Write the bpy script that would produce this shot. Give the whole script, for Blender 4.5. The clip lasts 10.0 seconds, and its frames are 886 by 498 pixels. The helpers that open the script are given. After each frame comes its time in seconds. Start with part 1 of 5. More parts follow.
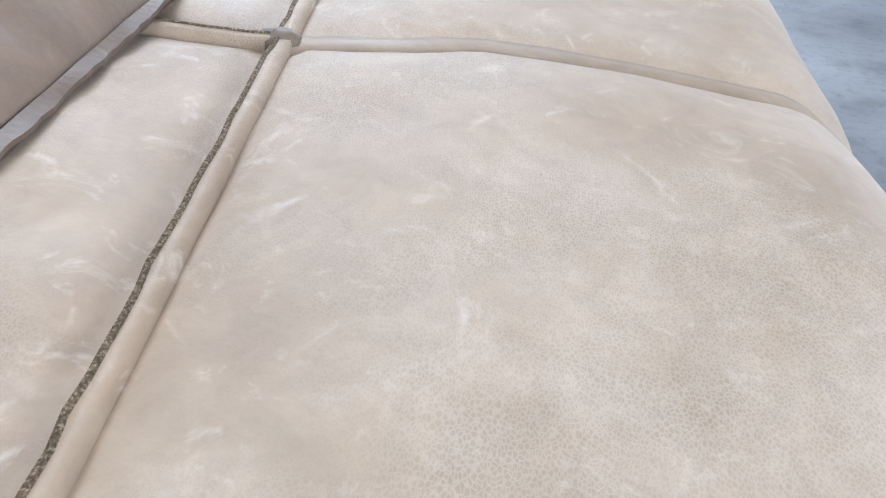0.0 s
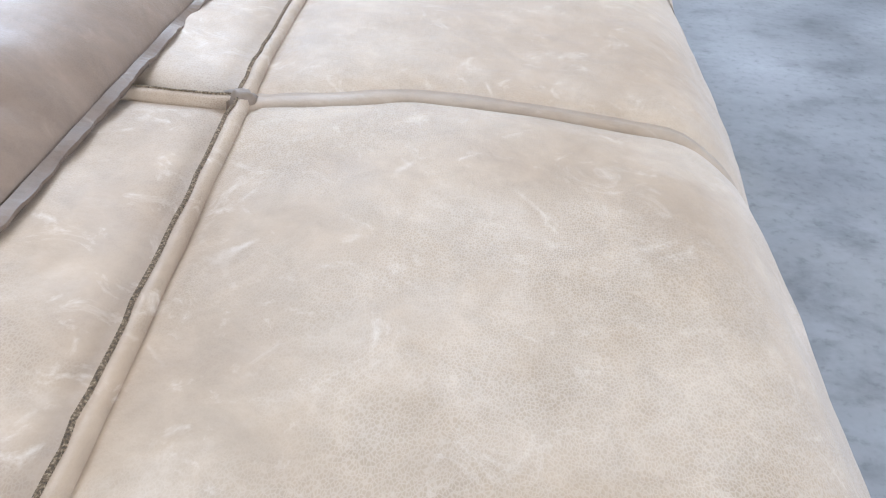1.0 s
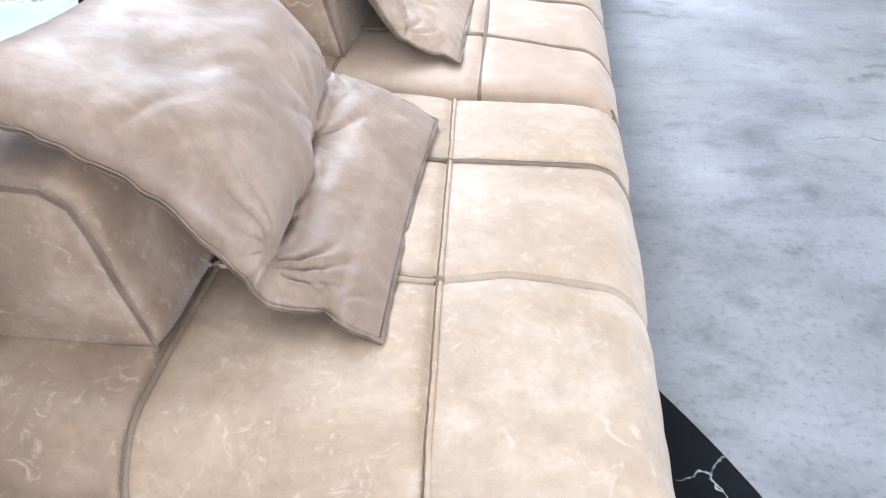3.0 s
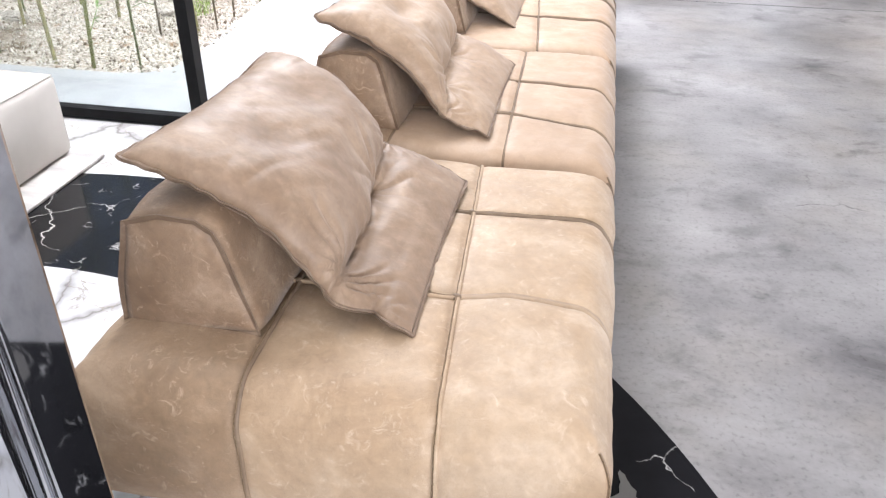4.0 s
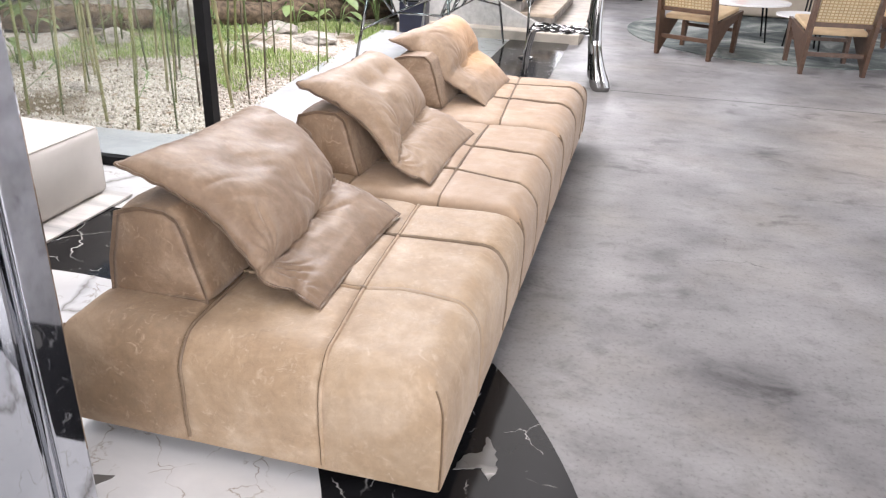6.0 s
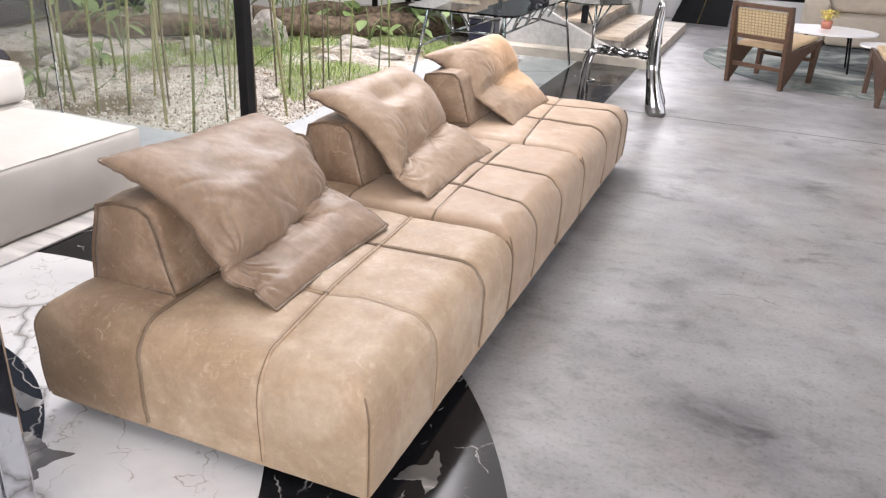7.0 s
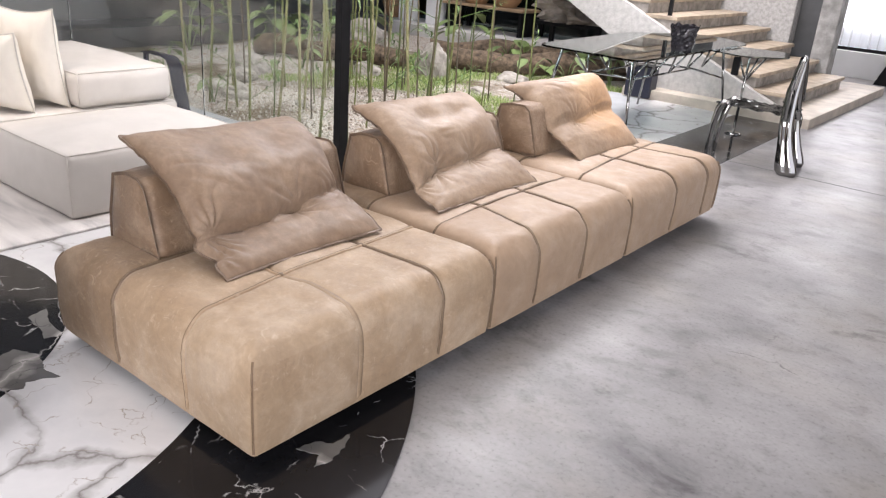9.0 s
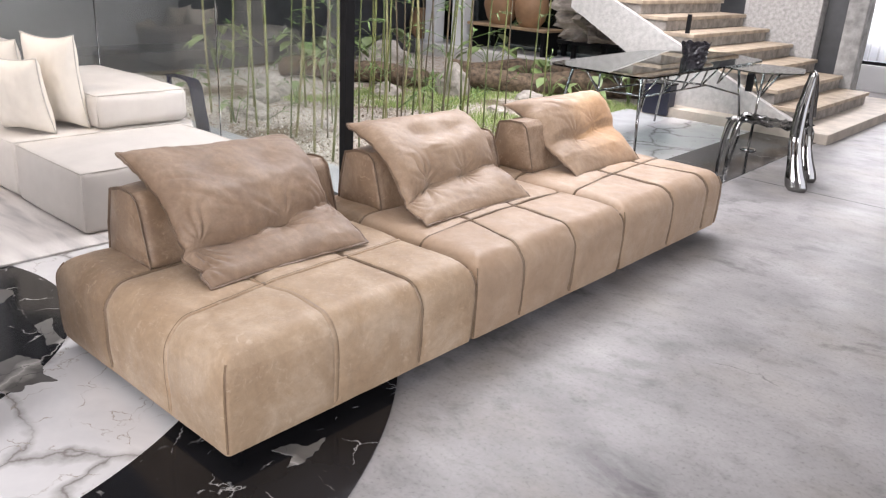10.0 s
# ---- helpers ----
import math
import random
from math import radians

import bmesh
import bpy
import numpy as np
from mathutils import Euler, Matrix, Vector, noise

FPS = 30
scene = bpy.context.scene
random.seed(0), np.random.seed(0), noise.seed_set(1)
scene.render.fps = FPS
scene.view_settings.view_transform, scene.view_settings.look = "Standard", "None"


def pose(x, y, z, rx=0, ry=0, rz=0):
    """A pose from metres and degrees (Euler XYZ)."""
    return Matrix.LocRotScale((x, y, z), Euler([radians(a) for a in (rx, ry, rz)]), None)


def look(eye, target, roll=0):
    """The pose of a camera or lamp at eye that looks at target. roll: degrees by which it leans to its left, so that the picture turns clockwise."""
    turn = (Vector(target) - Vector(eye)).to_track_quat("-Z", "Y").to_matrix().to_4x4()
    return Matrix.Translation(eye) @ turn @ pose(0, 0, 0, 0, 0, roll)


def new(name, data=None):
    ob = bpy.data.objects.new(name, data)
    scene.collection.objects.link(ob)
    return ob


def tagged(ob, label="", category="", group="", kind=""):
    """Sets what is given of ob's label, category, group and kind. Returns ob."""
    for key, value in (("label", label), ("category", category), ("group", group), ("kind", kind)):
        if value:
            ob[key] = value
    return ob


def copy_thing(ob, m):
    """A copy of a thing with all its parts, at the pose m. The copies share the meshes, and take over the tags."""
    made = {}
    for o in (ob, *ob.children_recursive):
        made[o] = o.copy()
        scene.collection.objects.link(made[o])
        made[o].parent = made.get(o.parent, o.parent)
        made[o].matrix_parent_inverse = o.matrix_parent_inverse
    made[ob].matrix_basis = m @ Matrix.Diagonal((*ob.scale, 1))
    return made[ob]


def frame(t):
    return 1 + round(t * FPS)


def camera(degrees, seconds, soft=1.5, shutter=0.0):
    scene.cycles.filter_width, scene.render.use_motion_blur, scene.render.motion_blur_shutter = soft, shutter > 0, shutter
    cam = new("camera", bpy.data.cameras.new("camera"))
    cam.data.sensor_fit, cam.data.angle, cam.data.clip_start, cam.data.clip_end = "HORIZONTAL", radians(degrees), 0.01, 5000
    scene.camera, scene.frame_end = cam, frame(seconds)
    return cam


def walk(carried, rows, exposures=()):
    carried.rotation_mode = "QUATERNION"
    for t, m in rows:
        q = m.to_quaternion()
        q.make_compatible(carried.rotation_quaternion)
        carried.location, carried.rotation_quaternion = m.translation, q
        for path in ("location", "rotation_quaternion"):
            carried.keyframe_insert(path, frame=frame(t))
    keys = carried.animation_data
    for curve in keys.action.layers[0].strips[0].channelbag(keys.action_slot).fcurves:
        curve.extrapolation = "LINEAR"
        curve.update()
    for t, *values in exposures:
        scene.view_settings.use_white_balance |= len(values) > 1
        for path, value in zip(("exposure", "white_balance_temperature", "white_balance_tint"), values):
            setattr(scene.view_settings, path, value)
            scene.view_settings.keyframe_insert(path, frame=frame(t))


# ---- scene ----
cam = camera(59.0, 10.0, 1.25)
PATH = [
    (0, (-0.223, 0.005, 0.567), (-0.355, 1.617, -0.61), 4.7),
    (0.5, (-0.187, -0.01, 0.566), (-0.302, 1.6, -0.615), 4.1),
    (1, (-0.187, -0.045, 0.626), (-0.299, 1.565, -0.555), 3.0),
    (1.5, (-0.242, -0.169, 0.726), (-0.334, 1.444, -0.454), 2.8),
    (2, (-0.28, -0.317, 0.853), (-0.364, 1.3, -0.32), 2.4),
    (2.5, (-0.279, -0.45, 1.014), (-0.377, 1.168, -0.157), 2.0),
    (4, (-0.121, -1.032, 1.414), (-0.429, 0.645, 0.37), 0.7),
    (4.5, (-0.096, -1.289, 1.446), (-0.353, 0.466, 0.521), 1.4),
    (5, (0.033, -1.451, 1.476), (-0.255, 0.33, 0.613), 1.8),
    (5.5, (0.215, -1.545, 1.475), (-0.146, 0.229, 0.625), 1.8),
    (7, (0.74, -1.422, 1.492), (0.067, 0.278, 0.683), 2.6),
    (7.5, (0.98, -1.421, 1.492), (0.179, 0.234, 0.706), 3.4),
    (8, (1.168, -1.327, 1.46), (0.24, 0.27, 0.692), 4.1),
    (8.5, (1.33, -1.233, 1.482), (0.289, 0.295, 0.717), 4.6),
    (9, (1.529, -1.158, 1.488), (0.389, 0.31, 0.748), 4.3),
    (9.5, (1.694, -1.114, 1.504), (0.504, 0.324, 0.788), 3.8),
    (10, (1.755, -1.093, 1.507), (0.528, 0.323, 0.808), 3.2),
]
EXPOSURES = [(0.0, -0.36, 5180, 7), (1.5, -0.15, 5240, 7), (2.7, 0.20, 5280, 8), (3.8, 0.02, 6150, 13), (4.5, -0.13, 6480, 15), (6.0, -0.30, 6520, 16), (7.0, -0.42, 6570, 16), (10.0, -0.54, 6570, 17)]
walk(cam, [(t, look(eye, target, roll)) for t, eye, target, roll in PATH], EXPOSURES)

# ---- light ----
world = bpy.data.worlds.new("sky")
scene.world = world
world.use_nodes = True
wn = world.node_tree
sky = wn.nodes.new("ShaderNodeTexSky")
sky.sky_type, sky.sun_disc = "NISHITA", False
sky.sun_elevation, sky.sun_rotation = radians(58), radians(-60)
wn.links.new(sky.outputs["Color"], wn.nodes["Background"].inputs["Color"])
wn.nodes["Background"].inputs["Strength"].default_value = 0.15
sun_data = bpy.data.lights.new("sun", "SUN")
sun_data.energy, sun_data.angle, sun_data.color = 2.5, radians(12), (1.0, 0.95, 0.88)
sun = new("sun", sun_data)
sun.matrix_world = look((-6, 3.5, 9), (-3.6, 5.0, 0))


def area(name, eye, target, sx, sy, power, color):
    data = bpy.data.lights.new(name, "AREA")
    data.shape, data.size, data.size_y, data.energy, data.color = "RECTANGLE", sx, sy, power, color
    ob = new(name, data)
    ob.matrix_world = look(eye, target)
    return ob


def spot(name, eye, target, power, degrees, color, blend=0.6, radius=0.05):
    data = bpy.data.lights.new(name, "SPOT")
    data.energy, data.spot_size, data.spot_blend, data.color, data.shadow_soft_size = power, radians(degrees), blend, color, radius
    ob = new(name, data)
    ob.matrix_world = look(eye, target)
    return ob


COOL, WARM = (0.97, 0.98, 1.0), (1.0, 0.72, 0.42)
# east and south: fill lamps added in assumed window openings out of view
area("fill_east", (6.9, 2.5, 2.0), (0, 2.5, 0.6), 11.0, 2.6, 310, COOL)
area("fill_south", (3.9, -6.4, 2.0), (0.9, 0, 0.4), 5.4, 2.5, 960, COOL)
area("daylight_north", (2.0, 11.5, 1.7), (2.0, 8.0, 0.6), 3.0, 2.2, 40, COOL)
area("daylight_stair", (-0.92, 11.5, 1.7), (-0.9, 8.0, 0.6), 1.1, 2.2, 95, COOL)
# fill lamp added below the closed ceiling, which has no skylight
area("ceiling_fill", (-1.2, 1.6, 3.72), (-1.0, 1.6, 0), 11.0, 5.0, 560, (1.0, 0.98, 0.95))
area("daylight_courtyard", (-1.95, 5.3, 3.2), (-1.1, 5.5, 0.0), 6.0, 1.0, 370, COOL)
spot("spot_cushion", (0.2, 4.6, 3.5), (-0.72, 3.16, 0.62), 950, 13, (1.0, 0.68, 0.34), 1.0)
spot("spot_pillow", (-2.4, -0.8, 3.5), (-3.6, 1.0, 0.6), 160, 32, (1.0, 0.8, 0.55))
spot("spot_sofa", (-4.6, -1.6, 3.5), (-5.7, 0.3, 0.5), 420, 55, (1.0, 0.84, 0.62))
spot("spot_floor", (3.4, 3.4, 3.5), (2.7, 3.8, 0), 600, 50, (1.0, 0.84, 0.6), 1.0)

# ---- materials ----
def mat(name, color, rough=0.6, metal=0.0, spec=0.5):
    m = bpy.data.materials.new(name)
    m.use_nodes = True
    b = m.node_tree.nodes["Principled BSDF"]
    b.inputs["Base Color"].default_value = (*color, 1)
    b.inputs["Roughness"].default_value = rough
    b.inputs["Metallic"].default_value = metal
    b.inputs["Specular IOR Level"].default_value = spec
    return m, m.node_tree, b


def coords(nt, scale=(1, 1, 1)):
    geo = nt.nodes.new("ShaderNodeNewGeometry")
    mp = nt.nodes.new("ShaderNodeMapping")
    mp.inputs["Scale"].default_value = scale
    nt.links.new(geo.outputs["Position"], mp.inputs["Vector"])
    return mp.outputs["Vector"]


def tex_noise(nt, vec, scale, detail=4.0, rough=0.55, distort=0.0):
    n = nt.nodes.new("ShaderNodeTexNoise")
    n.inputs["Scale"].default_value, n.inputs["Detail"].default_value = scale, detail
    n.inputs["Roughness"].default_value, n.inputs["Distortion"].default_value = rough, distort
    nt.links.new(vec, n.inputs["Vector"])
    return n.outputs["Fac"]


def tex_voronoi(nt, vec, scale, feature="DISTANCE_TO_EDGE"):
    n = nt.nodes.new("ShaderNodeTexVoronoi")
    n.feature = feature
    n.inputs["Scale"].default_value = scale
    nt.links.new(vec, n.inputs["Vector"])
    return n.outputs["Distance"]


def ramp(nt, fac, stops):
    r = nt.nodes.new("ShaderNodeValToRGB")
    e = r.color_ramp.elements
    while len(e) < len(stops):
        e.new(0.5)
    for el, (p, c) in zip(e, stops):
        el.position = p
        el.color = (*c, 1) if isinstance(c, tuple) else (c, c, c, 1)
    nt.links.new(fac, r.inputs["Fac"])
    return r.outputs["Color"]


def mix(nt, a, b, fac, mode="MIX"):
    n = nt.nodes.new("ShaderNodeMix")
    n.data_type, n.blend_type = "RGBA", mode
    for socket, value in ((n.inputs["Factor"], fac), (n.inputs["A"], a), (n.inputs["B"], b)):
        if isinstance(value, (int, float)):
            socket.default_value = value if socket.type == "VALUE" else (value, value, value, 1)
        elif isinstance(value, tuple):
            socket.default_value = (*value, 1)
        else:
            nt.links.new(value, socket)
    return n.outputs["Result"]


def bump(nt, b, height, strength, distance, before=None):
    n = nt.nodes.new("ShaderNodeBump")
    n.inputs["Strength"].default_value, n.inputs["Distance"].default_value = strength, distance
    nt.links.new(height, n.inputs["Height"])
    if before is not None:
        nt.links.new(before, n.inputs["Normal"])
    nt.links.new(n.outputs["Normal"], b.inputs["Normal"])
    return n.outputs["Normal"]


def leather(name, dark, base, pale, scuffs=0.75, grain_depth=1.0, sheen=0.14, mottle=0.6):
    """Waxed nubuck: cloudy tone, short pale scratches, pebble grain in patches."""
    m, nt, b = mat(name, base, 0.5, 0.0, 0.45)
    v = coords(nt)
    b.inputs["Sheen Weight"].default_value, b.inputs["Sheen Roughness"].default_value = sheen, 0.45
    b.inputs["Sheen Tint"].default_value = (1.0, 0.93, 0.88, 1)
    cloud = ramp(nt, tex_noise(nt, v, 5.0, 10, 0.66, 0.5), [(0.28, dark), (0.5, base), (0.76, pale)])
    soft = mix(nt, base, cloud, 0.75)
    mottled = mix(nt, soft, ramp(nt, tex_noise(nt, v, 42, 5, 0.65, 0.6), [(0.3, 0.76), (0.7, 1.14)]), mottle, "MULTIPLY")
    wob = nt.nodes.new("ShaderNodeTexNoise")
    wob.inputs["Scale"].default_value, wob.inputs["Detail"].default_value = 14.0, 4.0
    nt.links.new(v, wob.inputs["Vector"])
    scl = nt.nodes.new("ShaderNodeVectorMath")
    scl.operation, scl.inputs["Scale"].default_value = "SCALE", 0.03
    nt.links.new(wob.outputs["Color"], scl.inputs[0])
    warped = nt.nodes.new("ShaderNodeVectorMath")
    warped.operation = "ADD"
    nt.links.new(v, warped.inputs[0]), nt.links.new(scl.outputs["Vector"], warped.inputs[1])
    lines = ramp(nt, tex_noise(nt, warped.outputs["Vector"], 11, 0.0, 0.5, 0.0), [(0.489, 0.0), (0.498, 0.6), (0.502, 0.6), (0.511, 0.0)])
    where = ramp(nt, tex_noise(nt, v, 22, 4, 0.6), [(0.555, 0.0), (0.68, 1.0)])
    scuff = mix(nt, lines, where, 1.0, "MULTIPLY")
    rub = ramp(nt, tex_noise(nt, v, 30, 6, 0.7, 1.2), [(0.57, 0.0), (0.72, 0.75)])
    n = nt.nodes.new("ShaderNodeMath")
    n.operation, n.inputs[1].default_value = "MULTIPLY", scuffs
    nt.links.new(mix(nt, scuff, rub, 1.0, "ADD"), n.inputs[0])
    scratched = mix(nt, mottled, pale, n.outputs["Value"])
    wide = nt.nodes.new("ShaderNodeVectorMath")
    wide.operation, wide.inputs["Scale"].default_value = "SCALE", 0.003
    fine = nt.nodes.new("ShaderNodeTexNoise")
    fine.inputs["Scale"].default_value = 90.0
    nt.links.new(v, fine.inputs["Vector"]), nt.links.new(fine.outputs["Color"], wide.inputs[0])
    near = nt.nodes.new("ShaderNodeVectorMath")
    near.operation = "ADD"
    nt.links.new(v, near.inputs[0]), nt.links.new(wide.outputs["Vector"], near.inputs[1])
    tilt = nt.nodes.new("ShaderNodeMapping")
    tilt.inputs["Rotation"].default_value, tilt.inputs["Scale"].default_value = (0, 0, 0.6), (1.0, 0.62, 1.0)
    nt.links.new(near.outputs["Vector"], tilt.inputs["Vector"])
    cells = tex_voronoi(nt, tilt.outputs["Vector"], 760)
    patch = ramp(nt, tex_noise(nt, v, 5, 4, 0.6), [(0.38, 0.10), (0.58, 1.0)])
    creased = ramp(nt, cells, [(0.0, 1.0), (0.22, 0.0)])
    net = mix(nt, creased, patch, 1.0, "MULTIPLY")
    dim = nt.nodes.new("ShaderNodeMath")
    dim.operation, dim.inputs[1].default_value = "MULTIPLY", 0.27 * grain_depth
    nt.links.new(net, dim.inputs[0])
    handled = mix(nt, scratched, mix(nt, (1.0, 1.0, 1.0), (0.86, 0.85, 0.82), patch), 0.9, "MULTIPLY")
    nt.links.new(mix(nt, handled, pale, dim.outputs["Value"]), b.inputs["Base Color"])
    nt.links.new(ramp(nt, tex_noise(nt, v, 14, 4), [(0.3, 0.46), (0.7, 0.64)]), b.inputs["Roughness"])
    first = bump(nt, b, tex_noise(nt, v, 45, 5, 0.6), 0.3, 0.004)
    bump(nt, b, net, 0.25 * grain_depth, 0.0005, first)
    return m


def warp(nt, v, scale, amount, detail=5.0):
    """Coordinates pushed about by noise."""
    wob = nt.nodes.new("ShaderNodeTexNoise")
    wob.inputs["Scale"].default_value, wob.inputs["Detail"].default_value = scale, detail
    less = nt.nodes.new("ShaderNodeVectorMath")
    less.operation, less.inputs["Scale"].default_value = "SCALE", amount
    out = nt.nodes.new("ShaderNodeVectorMath")
    out.operation = "ADD"
    nt.links.new(v, wob.inputs["Vector"]), nt.links.new(wob.outputs["Color"], less.inputs[0])
    nt.links.new(v, out.inputs[0]), nt.links.new(less.outputs["Vector"], out.inputs[1])
    return out.outputs["Vector"]


def marble(name, ground, cloud, vein, vein2, rough=0.12, spec=0.5, patches=False):
    """Polished marble with broken vein lines of two sizes; patches adds grey shards."""
    m, nt, b = mat(name, ground, rough, 0.0, spec)
    v = coords(nt)
    body = ramp(nt, tex_noise(nt, v, 1.6, 6, 0.6, 0.5), [(0.35, cloud), (0.6, ground)])
    bent = warp(nt, v, 2.2, 0.55, 7)
    edge = tex_voronoi(nt, bent, 1.5)
    here = ramp(nt, tex_noise(nt, v, 2.1, 3), [(0.47, 0.0), (0.58, 1.0)] if patches else [(0.31, 0.0), (0.45, 1.0)])
    main = ramp(nt, edge, [(0.0, 1.0), (0.0055, 0.0)] if patches else [(0.0, 1.0), (0.010, 0.55), (0.05, 0.0)])
    one = mix(nt, body, vein, mix(nt, main, here, 1.0, "MULTIPLY"))
    fine = ramp(nt, tex_voronoi(nt, warp(nt, v, 6.0, 0.3, 6), 5.0), [(0.0, 1.0), (0.018, 0.0)])
    there = ramp(nt, tex_noise(nt, v, 9.0, 3), [(0.54, 0.0), (0.60, 1.0)] if patches else [(0.47, 0.0), (0.58, 1.0)])
    two = mix(nt, one, vein2, mix(nt, fine, there, 1.0, "MULTIPLY"))
    if patches:
        shard = nt.nodes.new("ShaderNodeTexVoronoi")
        shard.inputs["Scale"].default_value = 7.0
        nt.links.new(warp(nt, v, 9.0, 0.14), shard.inputs["Vector"])
        two = mix(nt, two, (0.11, 0.105, 0.10), ramp(nt, shard.outputs["Color"], [(0.085, 1.0), (0.095, 0.0)]))
    nt.links.new(two, b.inputs["Base Color"])
    return m


LEATHER = leather("waxed_leather", (0.235, 0.152, 0.088), (0.352, 0.245, 0.152), (0.57, 0.45, 0.338), 0.9)
LEATHER_PALE = leather("pale_waxed_leather", (0.265, 0.178, 0.108), (0.372, 0.266, 0.170), (0.60, 0.48, 0.37), 0.7, 1.35)
LEATHER_ROSE = leather("rosy_waxed_leather", (0.245, 0.160, 0.098), (0.335, 0.230, 0.150), (0.47, 0.355, 0.26), 0.45, 0.8, 0.14, 0.35)
# rear strip: browner leather with shade mixed into its colour
LEATHER_REAR_SHADED = leather("shaded_brown_leather", (0.145, 0.090, 0.047), (0.235, 0.155, 0.092), (0.46, 0.345, 0.245), 0.9)
LEATHER_CUSHION = leather("cushion_leather", (0.134, 0.084, 0.049), (0.209, 0.137, 0.088), (0.38, 0.275, 0.195), 0.35, 0.4, 0.16)
LEATHER_CUSHION_PALE = leather("pale_cushion_leather", (0.178, 0.116, 0.072), (0.27, 0.185, 0.121), (0.44, 0.33, 0.24), 0.35, 0.4, 0.12)
LEATHER_BOLSTER = leather("bolster_leather", (0.125, 0.075, 0.041), (0.195, 0.123, 0.073), (0.44, 0.33, 0.24), 1.0)
LEATHER_EDGE = leather("raw_leather_edge", (0.10, 0.065, 0.04), (0.16, 0.108, 0.068), (0.30, 0.22, 0.15), 0.3, 0.3, 0.1)
LEATHER_BAND = leather("seam_band_leather", (0.22, 0.145, 0.088), (0.305, 0.212, 0.134), (0.46, 0.36, 0.27), 0.6, 0.4, 0.06)
LEATHER_TRIM = leather("cushion_edge_leather", (0.085, 0.055, 0.034), (0.150, 0.098, 0.064), (0.33, 0.245, 0.18), 0.7, 0.3, 0.05)
MARBLE_WHITE = marble("white_marble", (0.66, 0.655, 0.655), (0.54, 0.54, 0.55), (0.22, 0.205, 0.195), (0.32, 0.285, 0.25))
MARBLE_BLACK = marble("black_marble", (0.008, 0.008, 0.009), (0.014, 0.014, 0.016), (0.60, 0.58, 0.56), (0.42, 0.41, 0.40), 0.12, 0.22, True)


def concrete(name="polished_concrete"):
    """Grey-lilac polished slab: soft cloud, smeared dark blotches, fine specks, broken crack lines."""
    m, nt, b = mat(name, (0.3, 0.3, 0.3), 0.3, 0.0, 0.32)
    w = coords(nt)
    v = coords(nt, (0.85, 1.2, 1))
    tone = ramp(nt, tex_noise(nt, v, 1.5, 6, 0.56, 0.3), [(0.30, (0.140, 0.135, 0.137)), (0.5, (0.227, 0.219, 0.220)), (0.72, (0.318, 0.308, 0.309))])
    blot = ramp(nt, tex_noise(nt, v, 3.4, 7, 0.62, 0.4), [(0.33, 0.42), (0.38, 0.72), (0.44, 1.0)])
    rare = ramp(nt, tex_noise(nt, w, 0.9, 3, 0.5), [(0.42, 0.15), (0.58, 1.0)])
    warm = mix(nt, tone, (0.235, 0.215, 0.195), ramp(nt, tex_noise(nt, w, 1.3, 5, 0.6), [(0.48, 0.0), (0.66, 0.6)]))
    spots = mix(nt, warm, mix(nt, 1.0, blot, rare), 1.0, "MULTIPLY")
    smear = mix(nt, spots, ramp(nt, tex_noise(nt, v, 8, 8, 0.68, 0.25), [(0.32, 0.74), (0.48, 0.98), (0.7, 1.07)]), 0.9, "MULTIPLY")
    speck = mix(nt, smear, ramp(nt, tex_noise(nt, w, 60, 4, 0.6), [(0.28, 0.66), (0.44, 1.0), (0.7, 1.10)]), 0.85, "MULTIPLY")
    crack = ramp(nt, tex_voronoi(nt, warp(nt, v, 2.6, 0.34, 9), 1.15), [(0.0, 0.25), (0.002, 0.65), (0.005, 1.0)])
    here = ramp(nt, tex_noise(nt, w, 1.7, 4, 0.6), [(0.60, 1.0), (0.66, 0.0)])
    some = mix(nt, crack, 1.0, here)
    nt.links.new(mix(nt, speck, some, 0.9, "MULTIPLY"), b.inputs["Base Color"])
    nt.links.new(ramp(nt, tex_noise(nt, w, 3, 5), [(0.3, 0.36), (0.7, 0.52)]), b.inputs["Roughness"])
    bump(nt, b, tex_noise(nt, w, 25, 6), 0.08, 0.003)
    return m


CONCRETE = concrete()
RAW_EDGE, nt, rb = mat("raw_fibre_edge", (0.1, 0.07, 0.04), 0.9)
nt.links.new(ramp(nt, tex_noise(nt, coords(nt), 850, 3), [(0.36, (0.055, 0.034, 0.015)), (0.54, (0.14, 0.09, 0.045)), (0.70, (0.36, 0.26, 0.16))]), rb.inputs["Base Color"])
bump(nt, rb, tex_noise(nt, coords(nt), 850, 3), 0.8, 0.002)


def plain(name, color, rough=0.6, metal=0.0, vary=0.12, scale=12.0, relief=0.0, fine=60.0):
    m, nt, b = mat(name, color, rough, metal)
    v = coords(nt)
    lo, hi = tuple(c * (1 - vary) for c in color), tuple(min(1, c * (1 + vary)) for c in color)
    body = ramp(nt, tex_noise(nt, v, scale, 5), [(0.3, lo), (0.7, hi)])
    nt.links.new(body, b.inputs["Base Color"])
    if relief:
        bump(nt, b, tex_noise(nt, v, fine, 5), 0.5, relief)
    return m


